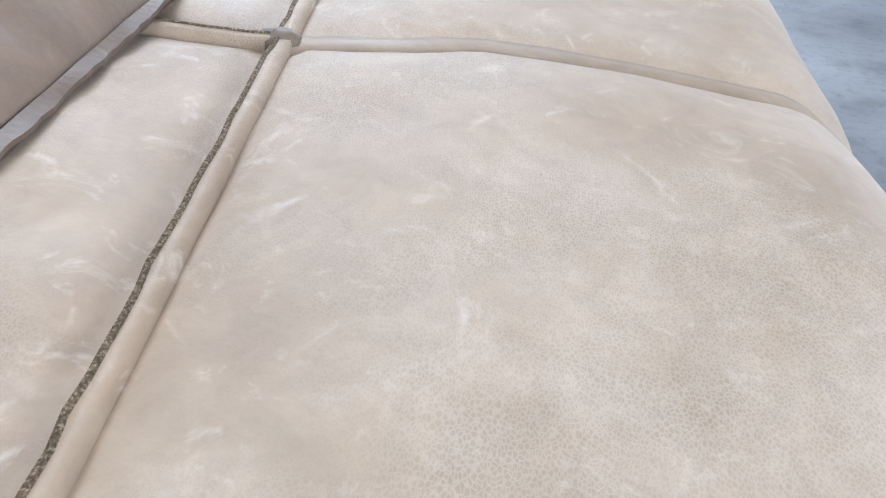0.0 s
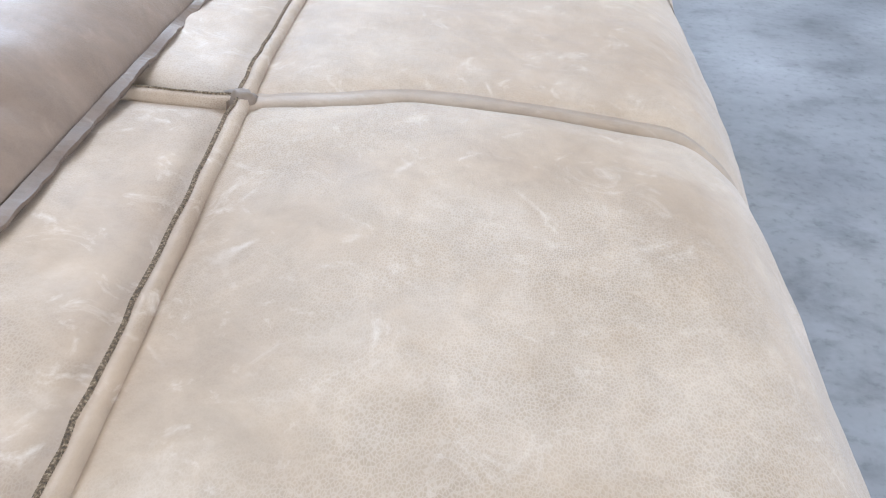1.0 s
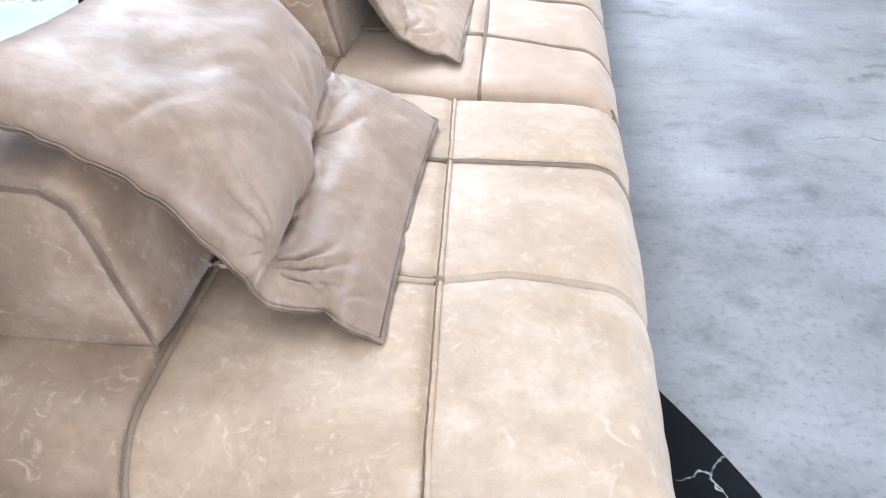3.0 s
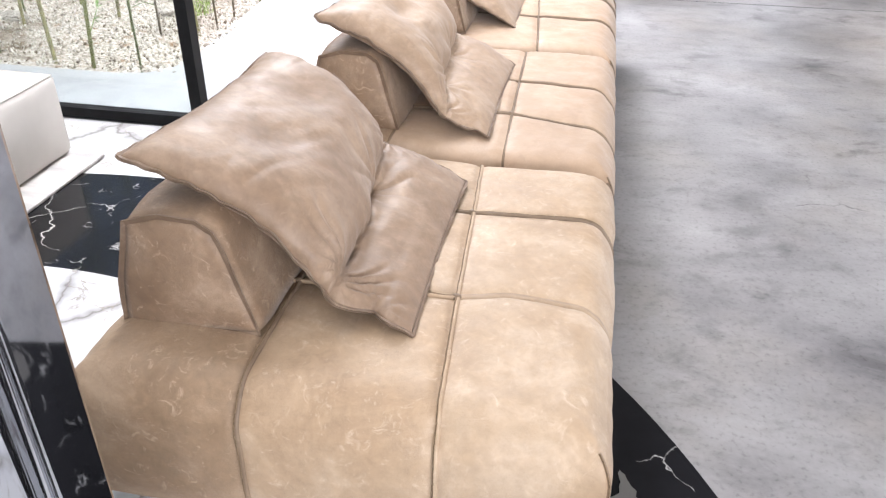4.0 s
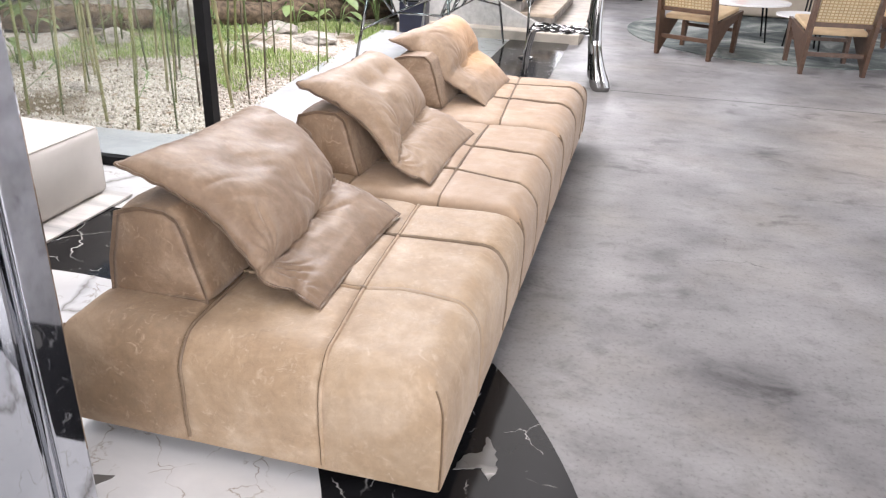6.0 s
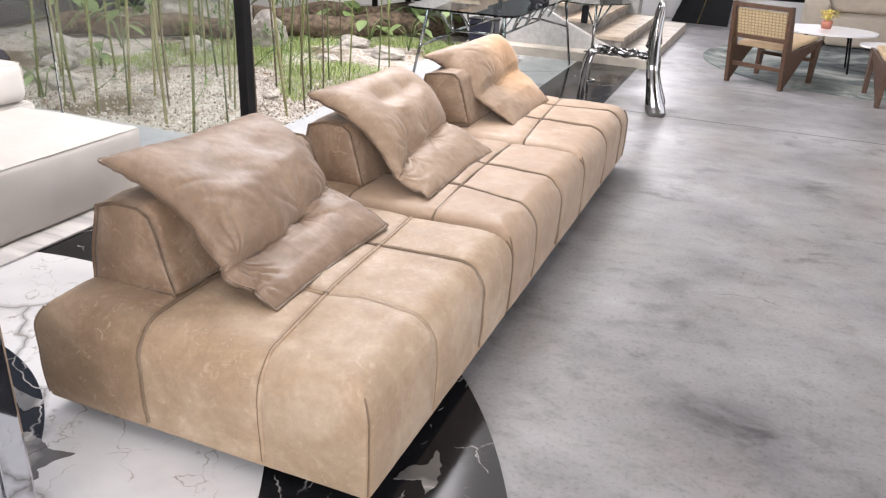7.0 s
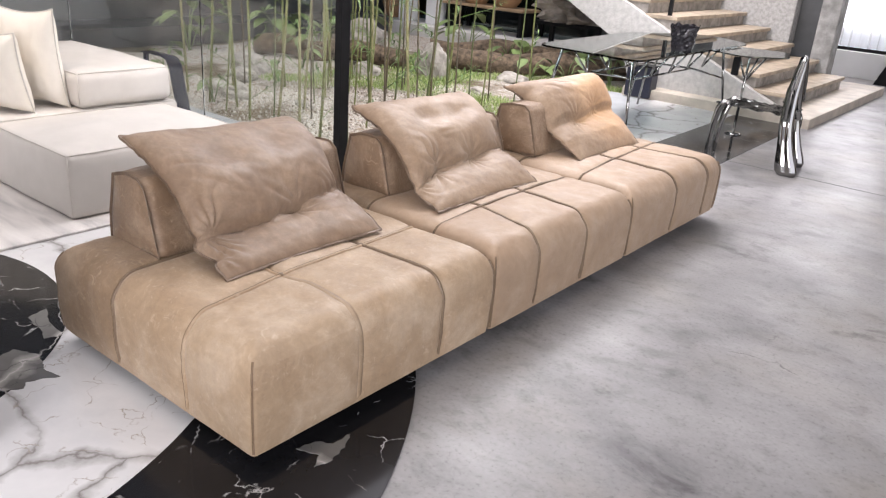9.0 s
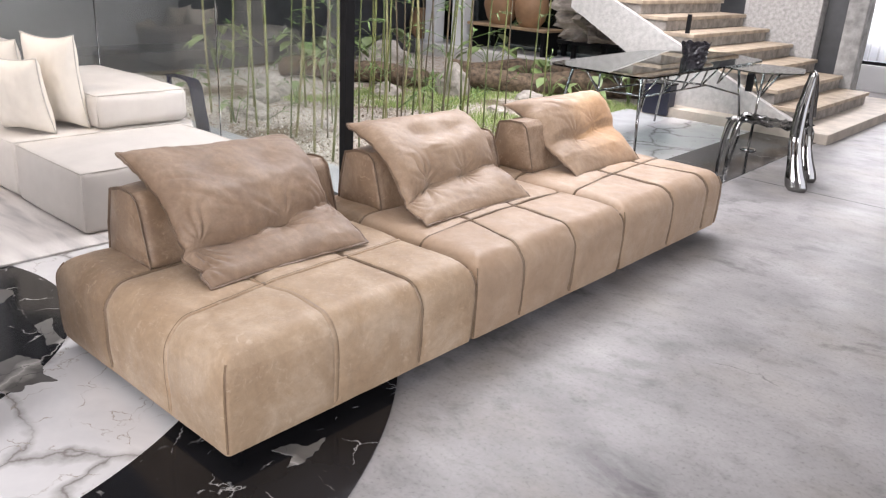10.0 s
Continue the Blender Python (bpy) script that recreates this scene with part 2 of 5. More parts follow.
FABRIC = plain("cream_fabric", (0.57, 0.54, 0.505), 0.9, 0, 0.05, 6, 0.0015, 300)
FABRIC_PILLOW = plain("ivory_linen", (0.71, 0.665, 0.595), 0.9, 0, 0.05, 9, 0.002, 180)
PIPING = plain("grey_piping", (0.55, 0.52, 0.48), 0.8)
BLACK_METAL = plain("black_metal", (0.008, 0.008, 0.009), 0.55, 0, 0.2)
BLACK_METAL.node_tree.nodes["Principled BSDF"].inputs["Specular IOR Level"].default_value = 0.15
PAINT = plain("white_plaster", (0.78, 0.78, 0.78), 0.8, 0, 0.04, 3, 0.0006)
CEILING = plain("dark_ceiling_paint", (0.12, 0.12, 0.12), 0.8)
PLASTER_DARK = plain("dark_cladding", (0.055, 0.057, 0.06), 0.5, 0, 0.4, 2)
PATH_STONE = plain("grey_stone_kerb", (0.33, 0.34, 0.35), 0.6, 0, 0.12, 5, 0.001)
STEEL = mat("polished_steel", (0.50, 0.51, 0.54), 0.04, 1.0)[0]
CHROME = mat("chrome", (0.26, 0.255, 0.25), 0.05, 1.0)[0]
GLASS, _, gb = mat("clear_glass", (0.92, 0.97, 0.95), 0.0)
gb.inputs["Transmission Weight"].default_value = 1.0
gb.inputs["IOR"].default_value = 1.5
GLASS_SMOKE, _, gb = mat("smoked_glass", (0.26, 0.32, 0.32), 0.0)
gb.inputs["Transmission Weight"].default_value = 1.0
gb.inputs["IOR"].default_value = 1.5

# ---- mesh helpers ----
def empty(name, at=(0, 0, 0)):
    ob = new(name)
    ob.location = at
    ob.empty_display_size = 0.05
    return ob


def part(name, bm, material, parent=None, label="", smooth=False):
    data = bpy.data.meshes.new(name)
    bmesh.ops.recalc_face_normals(bm, faces=bm.faces)
    bm.to_mesh(data)
    bm.free()
    if smooth:
        data.polygons.foreach_set("use_smooth", [True] * len(data.polygons))
    data.materials.append(material)
    ob = new(name, data)
    if parent is not None:
        ob.parent = parent
        ob.matrix_parent_inverse = Matrix.Translation(parent_place(parent)).inverted()
    if label:
        tagged(ob, label)
    return ob


def parent_place(ob):
    """Parts are modelled in world places, so only a root moves its children."""
    return Vector(ob.location) if ob.parent is None else Vector((0, 0, 0))


def box(bm, x0, x1, y0, y1, z0, z1, bevel=0.0, segs=2, m=None):
    made = bmesh.ops.create_cube(bm, size=1.0, matrix=Matrix.Translation(((x0 + x1) / 2, (y0 + y1) / 2, (z0 + z1) / 2)) @ Matrix.Diagonal((x1 - x0, y1 - y0, z1 - z0, 1)))
    vs = made["verts"]
    if bevel:
        es = list({e for v in vs for e in v.link_edges})
        out = bmesh.ops.bevel(bm, geom=es, offset=bevel, segments=segs, affect="EDGES", profile=0.5)
        vs = list({v for f in out["faces"] for v in f.verts} | {v for v in vs if v.is_valid})
    if m is not None:
        bmesh.ops.transform(bm, matrix=m, verts=vs)
    return vs


def box_part(name, dims, material, parent=None, label="", bevel=0.004, m=None):
    bm = bmesh.new()
    box(bm, *dims, bevel=bevel, m=m)
    return part(name, bm, material, parent, label)


def tube(bm, pts, radii, sides=10, caps=True):
    """A round bar through pts; radii is one number or one for each point."""
    pts = [Vector(p) for p in pts]
    if isinstance(radii, (int, float)):
        radii = [radii] * len(pts)
    rings, up = [], None
    for i, p in enumerate(pts):
        d = (pts[min(i + 1, len(pts) - 1)] - pts[max(i - 1, 0)]).normalized()
        if up is None:
            up = d.orthogonal().normalized()
        up = (up - d * up.dot(d)).normalized()
        side = d.cross(up)
        rings.append([bm.verts.new(p + radii[i] * (math.cos(a) * up + math.sin(a) * side)) for a in (2 * math.pi * k / sides for k in range(sides))])
    for a, b in zip(rings, rings[1:]):
        for k in range(sides):
            bm.faces.new((a[k], a[(k + 1) % sides], b[(k + 1) % sides], b[k]))
    if caps:
        bm.faces.new(rings[0][::-1]), bm.faces.new(rings[-1])


def tube_part(name, pts, radii, material, parent=None, label="", sides=10):
    bm = bmesh.new()
    tube(bm, pts, radii, sides)
    return part(name, bm, material, parent, label, True)


def grid_mesh(bm, rows):
    """A sheet through rows of points."""
    vs = [[bm.verts.new(p) for p in row] for row in rows]
    for a, b in zip(vs, vs[1:]):
        for k in range(len(a) - 1):
            bm.faces.new((a[k], a[k + 1], b[k + 1], b[k]))
    return vs


def prism(bm, outline, z0, z1):
    lo = [bm.verts.new((x, y, z0)) for x, y in outline]
    hi = [bm.verts.new((x, y, z1)) for x, y in outline]
    n = len(outline)
    bm.faces.new(lo[::-1]), bm.faces.new(hi)
    for k in range(n):
        bm.faces.new((lo[k], lo[(k + 1) % n], hi[(k + 1) % n], hi[k]))


def arc(cx, cy, r, a0, a1, n):
    return [(cx + r * math.cos(a0 + (a1 - a0) * k / n), cy + r * math.sin(a0 + (a1 - a0) * k / n)) for k in range(n + 1)]


def annulus(bm, cx, cy, r0, r1, z0, z1, n=160):
    a, b = arc(cx, cy, r0, 0, 2 * math.pi, n)[:-1], arc(cx, cy, r1, 0, 2 * math.pi, n)[:-1]
    ring = [[bm.verts.new((x, y, z)) for x, y in c] for c, z in ((a, z0), (a, z1), (b, z1), (b, z0))]
    for k in range(n):
        j = (k + 1) % n
        for p, q in ((0, 1), (1, 2), (2, 3), (3, 0)):
            bm.faces.new((ring[p][k], ring[p][j], ring[q][j], ring[q][k]))


def structure(ob, label, category):
    return tagged(ob, label, category, kind="structure")


# ---- the room ----
CX, CY = -1.75, -0.75                      # centre of the inlaid rings
GX, GY = -1.82, 2.07                       # corner of the glazing
bm = bmesh.new()
prism(bm, [(-8, -6.5), (7, -6.5), (7, 11.8), (-2.45, 11.8), (-2.45, 8.7), (-2.03, 7.0), (-1.82, 5.0), (-1.645, 2.04), (-8, 2.04)], -0.2, 0.0)
structure(part("floor", bm, CONCRETE), "polished grey concrete floor with cracks and dark blotches", "floor")

bm = bmesh.new()
prism(bm, [(-8, -6.5), (-0.7, -6.5), (-0.7, 3.3), (-0.43, 3.3), (-0.50, 7.4), (-2.08, 7.4), (-2.02, 7.0), (-1.81, 5.0), (-1.64, 2.03), (-8, 2.03)], -0.05, 0.004)
structure(part("floor_marble", bm, MARBLE_WHITE), "white marble floor with dark grey veins", "floor")
bm = bmesh.new()
annulus(bm, CX, CY, 1.605, 2.28, -0.04, 0.008)
structure(part("floor_ring", bm, MARBLE_BLACK), "black marble ring inlaid in the white floor", "floor")
bm = bmesh.new()
annulus(bm, CX, CY, 0.97, 1.605, -0.04, 0.0079)
structure(part("floor_inner_ring", bm, MARBLE_WHITE), "white veined marble ring inside the black one", "floor")
bm = bmesh.new()
prism(bm, arc(CX, CY, 0.97, 0, 2 * math.pi, 96)[:-1], -0.04, 0.008)
structure(part("floor_disc", bm, MARBLE_BLACK), "black marble disc with grey and white veins", "floor")
bm = bmesh.new()
prism(bm, [(-0.432, 3.32), (-0.498, 7.22), (-1.13, 7.22), (-1.10, 5.0), (-1.08, 3.32)], -0.04, 0.008)
structure(part("floor_band", bm, MARBLE_BLACK), "black marble band between concrete and white marble", "floor")

GREY_MARBLE = marble("grey_marble", (0.15, 0.145, 0.138), (0.10, 0.096, 0.092), (0.42, 0.40, 0.38), (0.05, 0.05, 0.05), 0.15)


def shard(outline, label):
    """A thin inlay with a broken, uneven rim."""
    rim = []
    for i, a in enumerate(outline):
        a, b = Vector(a), Vector(outline[(i + 1) % len(outline)])
        for k in range(6):
            q = a.lerp(b, k / 6)
            rim.append((q.x + 0.009 * noise.noise(Vector((q.x * 60, q.y * 60, 1))), q.y + 0.009 * noise.noise(Vector((q.x * 60, q.y * 60, 9)))))
    bm = bmesh.new()
    prism(bm, rim, -0.03, 0.0105)
    bmesh.ops.triangulate(bm, faces=[f for f in bm.faces if len(f.verts) > 4])
    structure(part("floor_shard", bm, GREY_MARBLE), label, "floor")


shard([(-1.13, -0.28), (-1.15, -0.16), (-1.06, -0.12), (-1.0, -0.13), (-0.95, -0.15), (-0.87, -0.135), (-0.9, -0.18), (-0.91, -0.23), (-0.88, -0.25), (-0.92, -0.32), (-1.02, -0.34)], "grey stone shard inlaid across the black disc's rim")
shard([(-1.36, -0.02), (-1.39, 0.07), (-1.28, 0.025), (-1.14, 0.01), (-1.16, -0.05), (-1.22, -0.03)], "grey stone shard inlaid in the black disc")
shard([(0.0, 0.16), (0.01, 0.22), (0.055, 0.26), (0.06, 0.33), (0.09, 0.28), (0.115, 0.2), (0.1, 0.14), (0.07, 0.19)], "grey stone shard inlaid in the black ring")

ceiling = box_part("ceiling", (-8.0, 7.0, -6.5, 2.0, 3.8, 4.0), CEILING, bevel=0)
structure(ceiling, "dark grey painted ceiling", "ceiling")
structure(box_part("ceiling_rear", (-1.9, 7.0, 2.003, 11.8, 3.8, 4.0), CEILING, bevel=0), "dark grey painted ceiling", "ceiling")
structure(box_part("wall_west", (-8.2, -8.0, -6.5, 2.0, 0, 3.8), PAINT, bevel=0), "plain white plaster wall", "wall")
# south and east walls are unseen; their window openings are assumed for the fill lamps
for k, (x0, x1, z0, z1) in enumerate([(-8, 7, 0, 0.6), (-8, 7, 3.3, 3.8), (-8, -0.9, 0.6, 3.3), (6.7, 7, 0.6, 3.3)]):
    structure(box_part(f"wall_south_{k + 1}", (x0, x1, -6.7, -6.5, z0, z1), PAINT, bevel=0), "unseen white plaster wall round an assumed wide window", "wall")
for k, (y0, y1, z0, z1) in enumerate([(-6.5, 11.8, 0, 0.5), (-6.5, 11.8, 3.4, 3.8), (-6.5, -3.2, 0.5, 3.4), (8.2, 11.8, 0.5, 3.4)]):
    structure(box_part(f"wall_east_{k + 1}", (7.0, 7.2, y0, y1, z0, z1), PAINT, bevel=0), "unseen white plaster wall round an assumed wide window", "wall")

# ---- leather sofa ----
PITCH, L, D, ZB, ZT = 1.15, 1.131, 1.10, 0.062, 0.398
R_TOP = 0.095
R_FAR = 0.03
SEAM_X = ((-0.72, -0.324, -0.068), (-0.72, -0.345, -0.03), (-0.72, -0.335, -0.075))     # rear seam, front seam and its drift
SEAM_Y = (((0.39, 0.425), (0.80, 0.835)), ((0.365, 0.31), (0.705, 0.70)), ((0.48, 0.52), (0.87, 0.955)))  # on top, on the front


def seam_x(index, k, y):
    rear, front, drift = SEAM_X[index]
    return front + drift * min(max(y, 0), L) if k else rear


def seam_y(index, k, x):
    top, front = SEAM_Y[index][k]
    t = min(max((x + 0.36) / (0.12 if index == 0 and k == 0 else 0.36), 0), 1)
    return top + (front - top) * t


def spread(a, b, r, n_in, n_edge, marks=()):
    """Coordinates from a to b, close together near both ends and near the marks."""
    out = [a + r * k / n_edge for k in range(n_edge + 1)] + [b - r * k / n_edge for k in range(n_edge + 1)]
    out += [a + r + (b - a - 2 * r) * k / n_in for k in range(1, n_in)]
    for m in marks:
        out += [m + d for d in (-0.016, -0.009, -0.004, 0.0, 0.004, 0.009, 0.016)]
    out = sorted(out)
    keep = [out[0]]
    for v in out[1:]:
        if v - keep[-1] > 0.0025:
            keep.append(v)
    keep[-1] = b
    return keep


def skin(q, y0, lift=0.0, seed=0.0):
    """The leather surface of a module whose near end is at y0, above a point q of its plain box."""
    x, y, z = q
    index = round(y0 / PITCH)
    r = R_TOP
    cx, cy, cz = min(max(x, -D + r), -r), min(max(y, r), L - R_FAR), min(z, ZT - r)
    d = Vector((x - cx, y - cy, z - cz))
    far = y > cy
    if far:
        d.y *= r / R_FAR
    m = (abs(d.x) ** 14 + abs(d.y) ** 14) ** (1 / 14)
    n = math.hypot(m, d.z)
    if n > 1e-6:
        d *= r / n
        nrm = d.normalized()
    else:
        nrm = Vector((0, 0, 1))
    if far:
        d.y *= R_FAR / r
    p = Vector((cx, cy, cz)) + d
    # padded swell of the patches, and the pull of the seams
    u, v, w = (x + D) / D, y / L, (z - ZB) / (ZT - ZB)
    swell = 0.014 * math.sin(math.pi * min(1, max(0, u))) * math.sin(math.pi * min(1, max(0, v))) if nrm.z > 0.3 else 0.0
    if nrm.z <= 0.6:
        side = math.sin(math.pi * min(1, max(0, w))) ** 0.7 * 0.011
        swell += side * (1 - max(0, nrm.z) / 0.6)
    dist = min([abs(x - seam_x(index, k, y)) for k in (0, 1)] + [abs(y - seam_y(index, k, x)) for k in (0, 1)])
    if w > 0.02:
        swell -= 0.0065 * math.exp(-(dist / 0.011) ** 2) + 0.004 * math.exp(-(dist / 0.04) ** 2)
    g = Vector((x, y + y0, z))
    swell += 0.006 * (noise.noise(g * 4.0 + Vector((seed, 0, 0))) + 0.5 * noise.noise(g * 11.0) + 0.22 * noise.noise(g * 27.0)) * (0.35 if w < 0.05 else 1)
    p += nrm * (swell + lift)
    p.y += y0
    return p, nrm


def seam(path, y0, height, thick, lean, seed, root, material):
    """A folded leather flap standing along a path on the skin, with a frayed raw edge along its crest."""
    pts = [skin(q, y0, 0.0) for q in path]
    flap, raw = [[] for _ in range(5)], [[] for _ in range(4)]
    for i, (p, n) in enumerate(pts):
        t = (pts[min(i + 1, len(pts) - 1)][0] - pts[max(i - 1, 0)][0]).normalized()
        s = t.cross(n).normalized()
        wob = 0.0012 * noise.noise(p * 9 + Vector((seed, 3, 1))) + lean
        h = height * (1 + 0.12 * noise.noise(p * 14 + Vector((1, seed, 0))))
        fray = 0.0012 * noise.noise(p * 330 + Vector((seed, 0, 0)))
        crest = p + n * h + s * wob
        flap[0].append(p - n * 0.006 - s * thick * 0.9)
        flap[1].append(p + n * h * 0.6 + s * (wob * 0.6 - thick * 0.9))
        flap[2].append(crest - s * thick * 0.75)
        flap[3].append(crest + s * thick * 0.9 - n * h * 0.12)
        flap[4].append(p - n * 0.006 + s * (thick * 1.25 + wob))
        raw[0].append(crest - s * (thick * 1.05 + fray) - n * h * 0.22)
        raw[1].append(crest - s * (thick * 0.85 + fray) + n * (0.0006 + fray * 0.5))
        raw[2].append(crest - s * (thick * 0.45 + fray) + n * (0.0007 - fray * 0.4))
        raw[3].append(crest - s * (thick * 0.3 + fray) - n * h * 0.15)
    bm = bmesh.new()
    grid_mesh(bm, flap)
    ob = part("seam", bm, material, root, "raised leather seam flap", True)
    bm = bmesh.new()
    grid_mesh(bm, raw)
    part("raw_edge", bm, RAW_EDGE, ob, "frayed dark raw edge", True)


def line(a, b, n):
    a, b = Vector(a), Vector(b)
    return [a.lerp(b, k / n) for k in range(n + 1)]


def over(points, n):
    out = []
    for a, b in zip(points, points[1:]):
        out += line(a, b, n)[(1 if out else 0):]
    return out


def module(y0, index):
    root = empty("sofa_module", (-D / 2, y0 + L / 2, 0))
    xs = spread(-D, 0, R_TOP, 80, 10)
    ys = spread(0, L, R_TOP, 90, 10)
    zs = [ZB + (ZT - R_TOP - ZB) * k / 8 for k in range(9)] + [ZT - R_TOP + R_TOP * k / 8 for k in range(1, 9)]
    bm = bmesh.new()
    seed = index * 7.3
    S = lambda x, y, z: skin((x, y, z), y0, 0, seed)[0]
    grid_mesh(bm, [[S(x, y, ZT) for x in xs] for y in ys])
    grid_mesh(bm, [[S(x, 0, z) for x in xs] for z in zs])
    grid_mesh(bm, [[S(x, L, z) for x in xs] for z in zs])
    grid_mesh(bm, [[S(0, y, z) for y in ys] for z in zs])
    grid_mesh(bm, [[S(-D, y, z) for y in ys] for z in zs])
    grid_mesh(bm, [[S(x, y, ZB) for x in (xs[0], xs[-1])] for y in (ys[0], ys[-1])])
    bmesh.ops.remove_doubles(bm, verts=bm.verts, dist=0.0012)
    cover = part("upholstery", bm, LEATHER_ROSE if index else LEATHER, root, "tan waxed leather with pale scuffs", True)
    cover.data.materials.append(LEATHER_REAR_SHADED)
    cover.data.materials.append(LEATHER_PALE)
    # behind the rear seam the darker cover carries brown tone and painted shade
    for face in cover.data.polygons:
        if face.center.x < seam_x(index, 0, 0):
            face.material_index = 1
        elif index == 0 and -0.006 > face.center.x > seam_x(0, 1, face.center.y) and face.center.y < seam_y(0, 0, face.center.x):
            face.material_index = 2
    k = 0
    for kx in (0, 1):
        path = [Vector((seam_x(index, kx, q.y), q.y, q.z)) for q in over([(0, 0, ZB + 0.014), (0, 0, ZT), (0, L, ZT), (0, L, ZB + 0.014)], 90)]
        seam(path, y0, 0.0095, 0.0036 if index else 0.0048, 0.0035, k + index * 9, root, LEATHER_EDGE if index or kx == 0 else LEATHER)
        k += 1
    for ky in (0, 1):
        path = [Vector((q.x, seam_y(index, ky, q.x), q.z)) for q in over([(-D, 0, ZB + 0.014), (-D, 0, ZT), (0, 0, ZT), (0, 0, ZB + 0.014)], 90)]
        if index == 0 and ky == 0:
            cut = min(range(len(path)), key=lambda i: abs(path[i].x - seam_x(0, 1, 0.39)) + abs(path[i].z - ZT))
            seam(path[:cut + 1], y0, 0.0095, 0.0036, 0.003, k, root, LEATHER)
            flat = [skin(q, y0) for q in path[cut:]]
            rows = [[], [], [], [], []]
            for i, (p, n) in enumerate(flat):
                t = (flat[min(i + 1, len(flat) - 1)][0] - flat[max(i - 1, 0)][0]).normalized()
                s = t.cross(n).normalized()
                h = 0.0080 + 0.001 * noise.noise(p * 30)
                for row, (a, z) in zip(rows, ((-0.0125, -0.004), (-0.0108, h - 0.0045), (0.0, h - 0.003), (0.0106, h - 0.0045 - 0.0008 * (i % 3 == 0)), (0.0120, -0.004))):
                    row.append(p + s * a + n * z)
            bm = bmesh.new()
            grid_mesh(bm, rows)
            part("flat_seam", bm, LEATHER_BAND, root, "flat stitched seam band", True)
        else:
            seam(path, y0, 0.0095, 0.0036, 0.003, k + index * 9, root, LEATHER_EDGE)
        k += 1
        for kx in (0, 1):
            x = seam_x(index, kx, SEAM_Y[index][ky][0])
            at, up = skin((x, seam_y(index, ky, x), ZT), y0)
            bm = bmesh.new()
            bmesh.ops.create_icosphere(bm, subdivisions=3, radius=1)
            for v in bm.verts:
                q = v.co.copy()
                w = 1 + 0.35 * noise.noise(q * 1.8 + Vector((k, kx, index)))
                v.co = at + Vector((q.x * 0.011 * w, q.y * 0.010 * w, 0.004 + q.z * 0.0075 * w))
            part("knot", bm, LEATHER_EDGE, root, "folded leather knot where seams cross", True)
    for cx, cy in ((0, 0), (0, L), (-D, 0), (-D, L)):
        path = line((cx, cy, ZB + 0.01), (cx, cy, ZT - 0.02), 20)
        seam(path, y0, 0.007 if cy or index else 0.004, 0.003, 0.0, k, root, LEATHER_EDGE if cy or index else LEATHER_BOLSTER)
        k += 1
    path = line((-D + 0.02, L, ZT), (-0.02, L, ZT), 70)
    seam(path, y0, 0.008, 0.003, 0.0, k, root, LEATHER_EDGE)
    bm = bmesh.new()
    box(bm, -D + 0.26, -0.20, y0 + 0.26, y0 + L - 0.26, 0.03, ZB + 0.01)
    part("plinth", bm, BLACK_METAL, root, "recessed black base")
    for fx in (-D + 0.09, -0.09):
        for fy in (y0 + 0.09, y0 + L - 0.09):
            tube_part("foot", [(fx, fy, 0.0082), (fx, fy, ZB + 0.012)], [0.017, 0.022], BLACK_METAL, root, "small black foot", 14)
    return tagged(root, "tan waxed leather sofa module with raised grid seams, scuffed", "sofa", "modules of the long sofa")


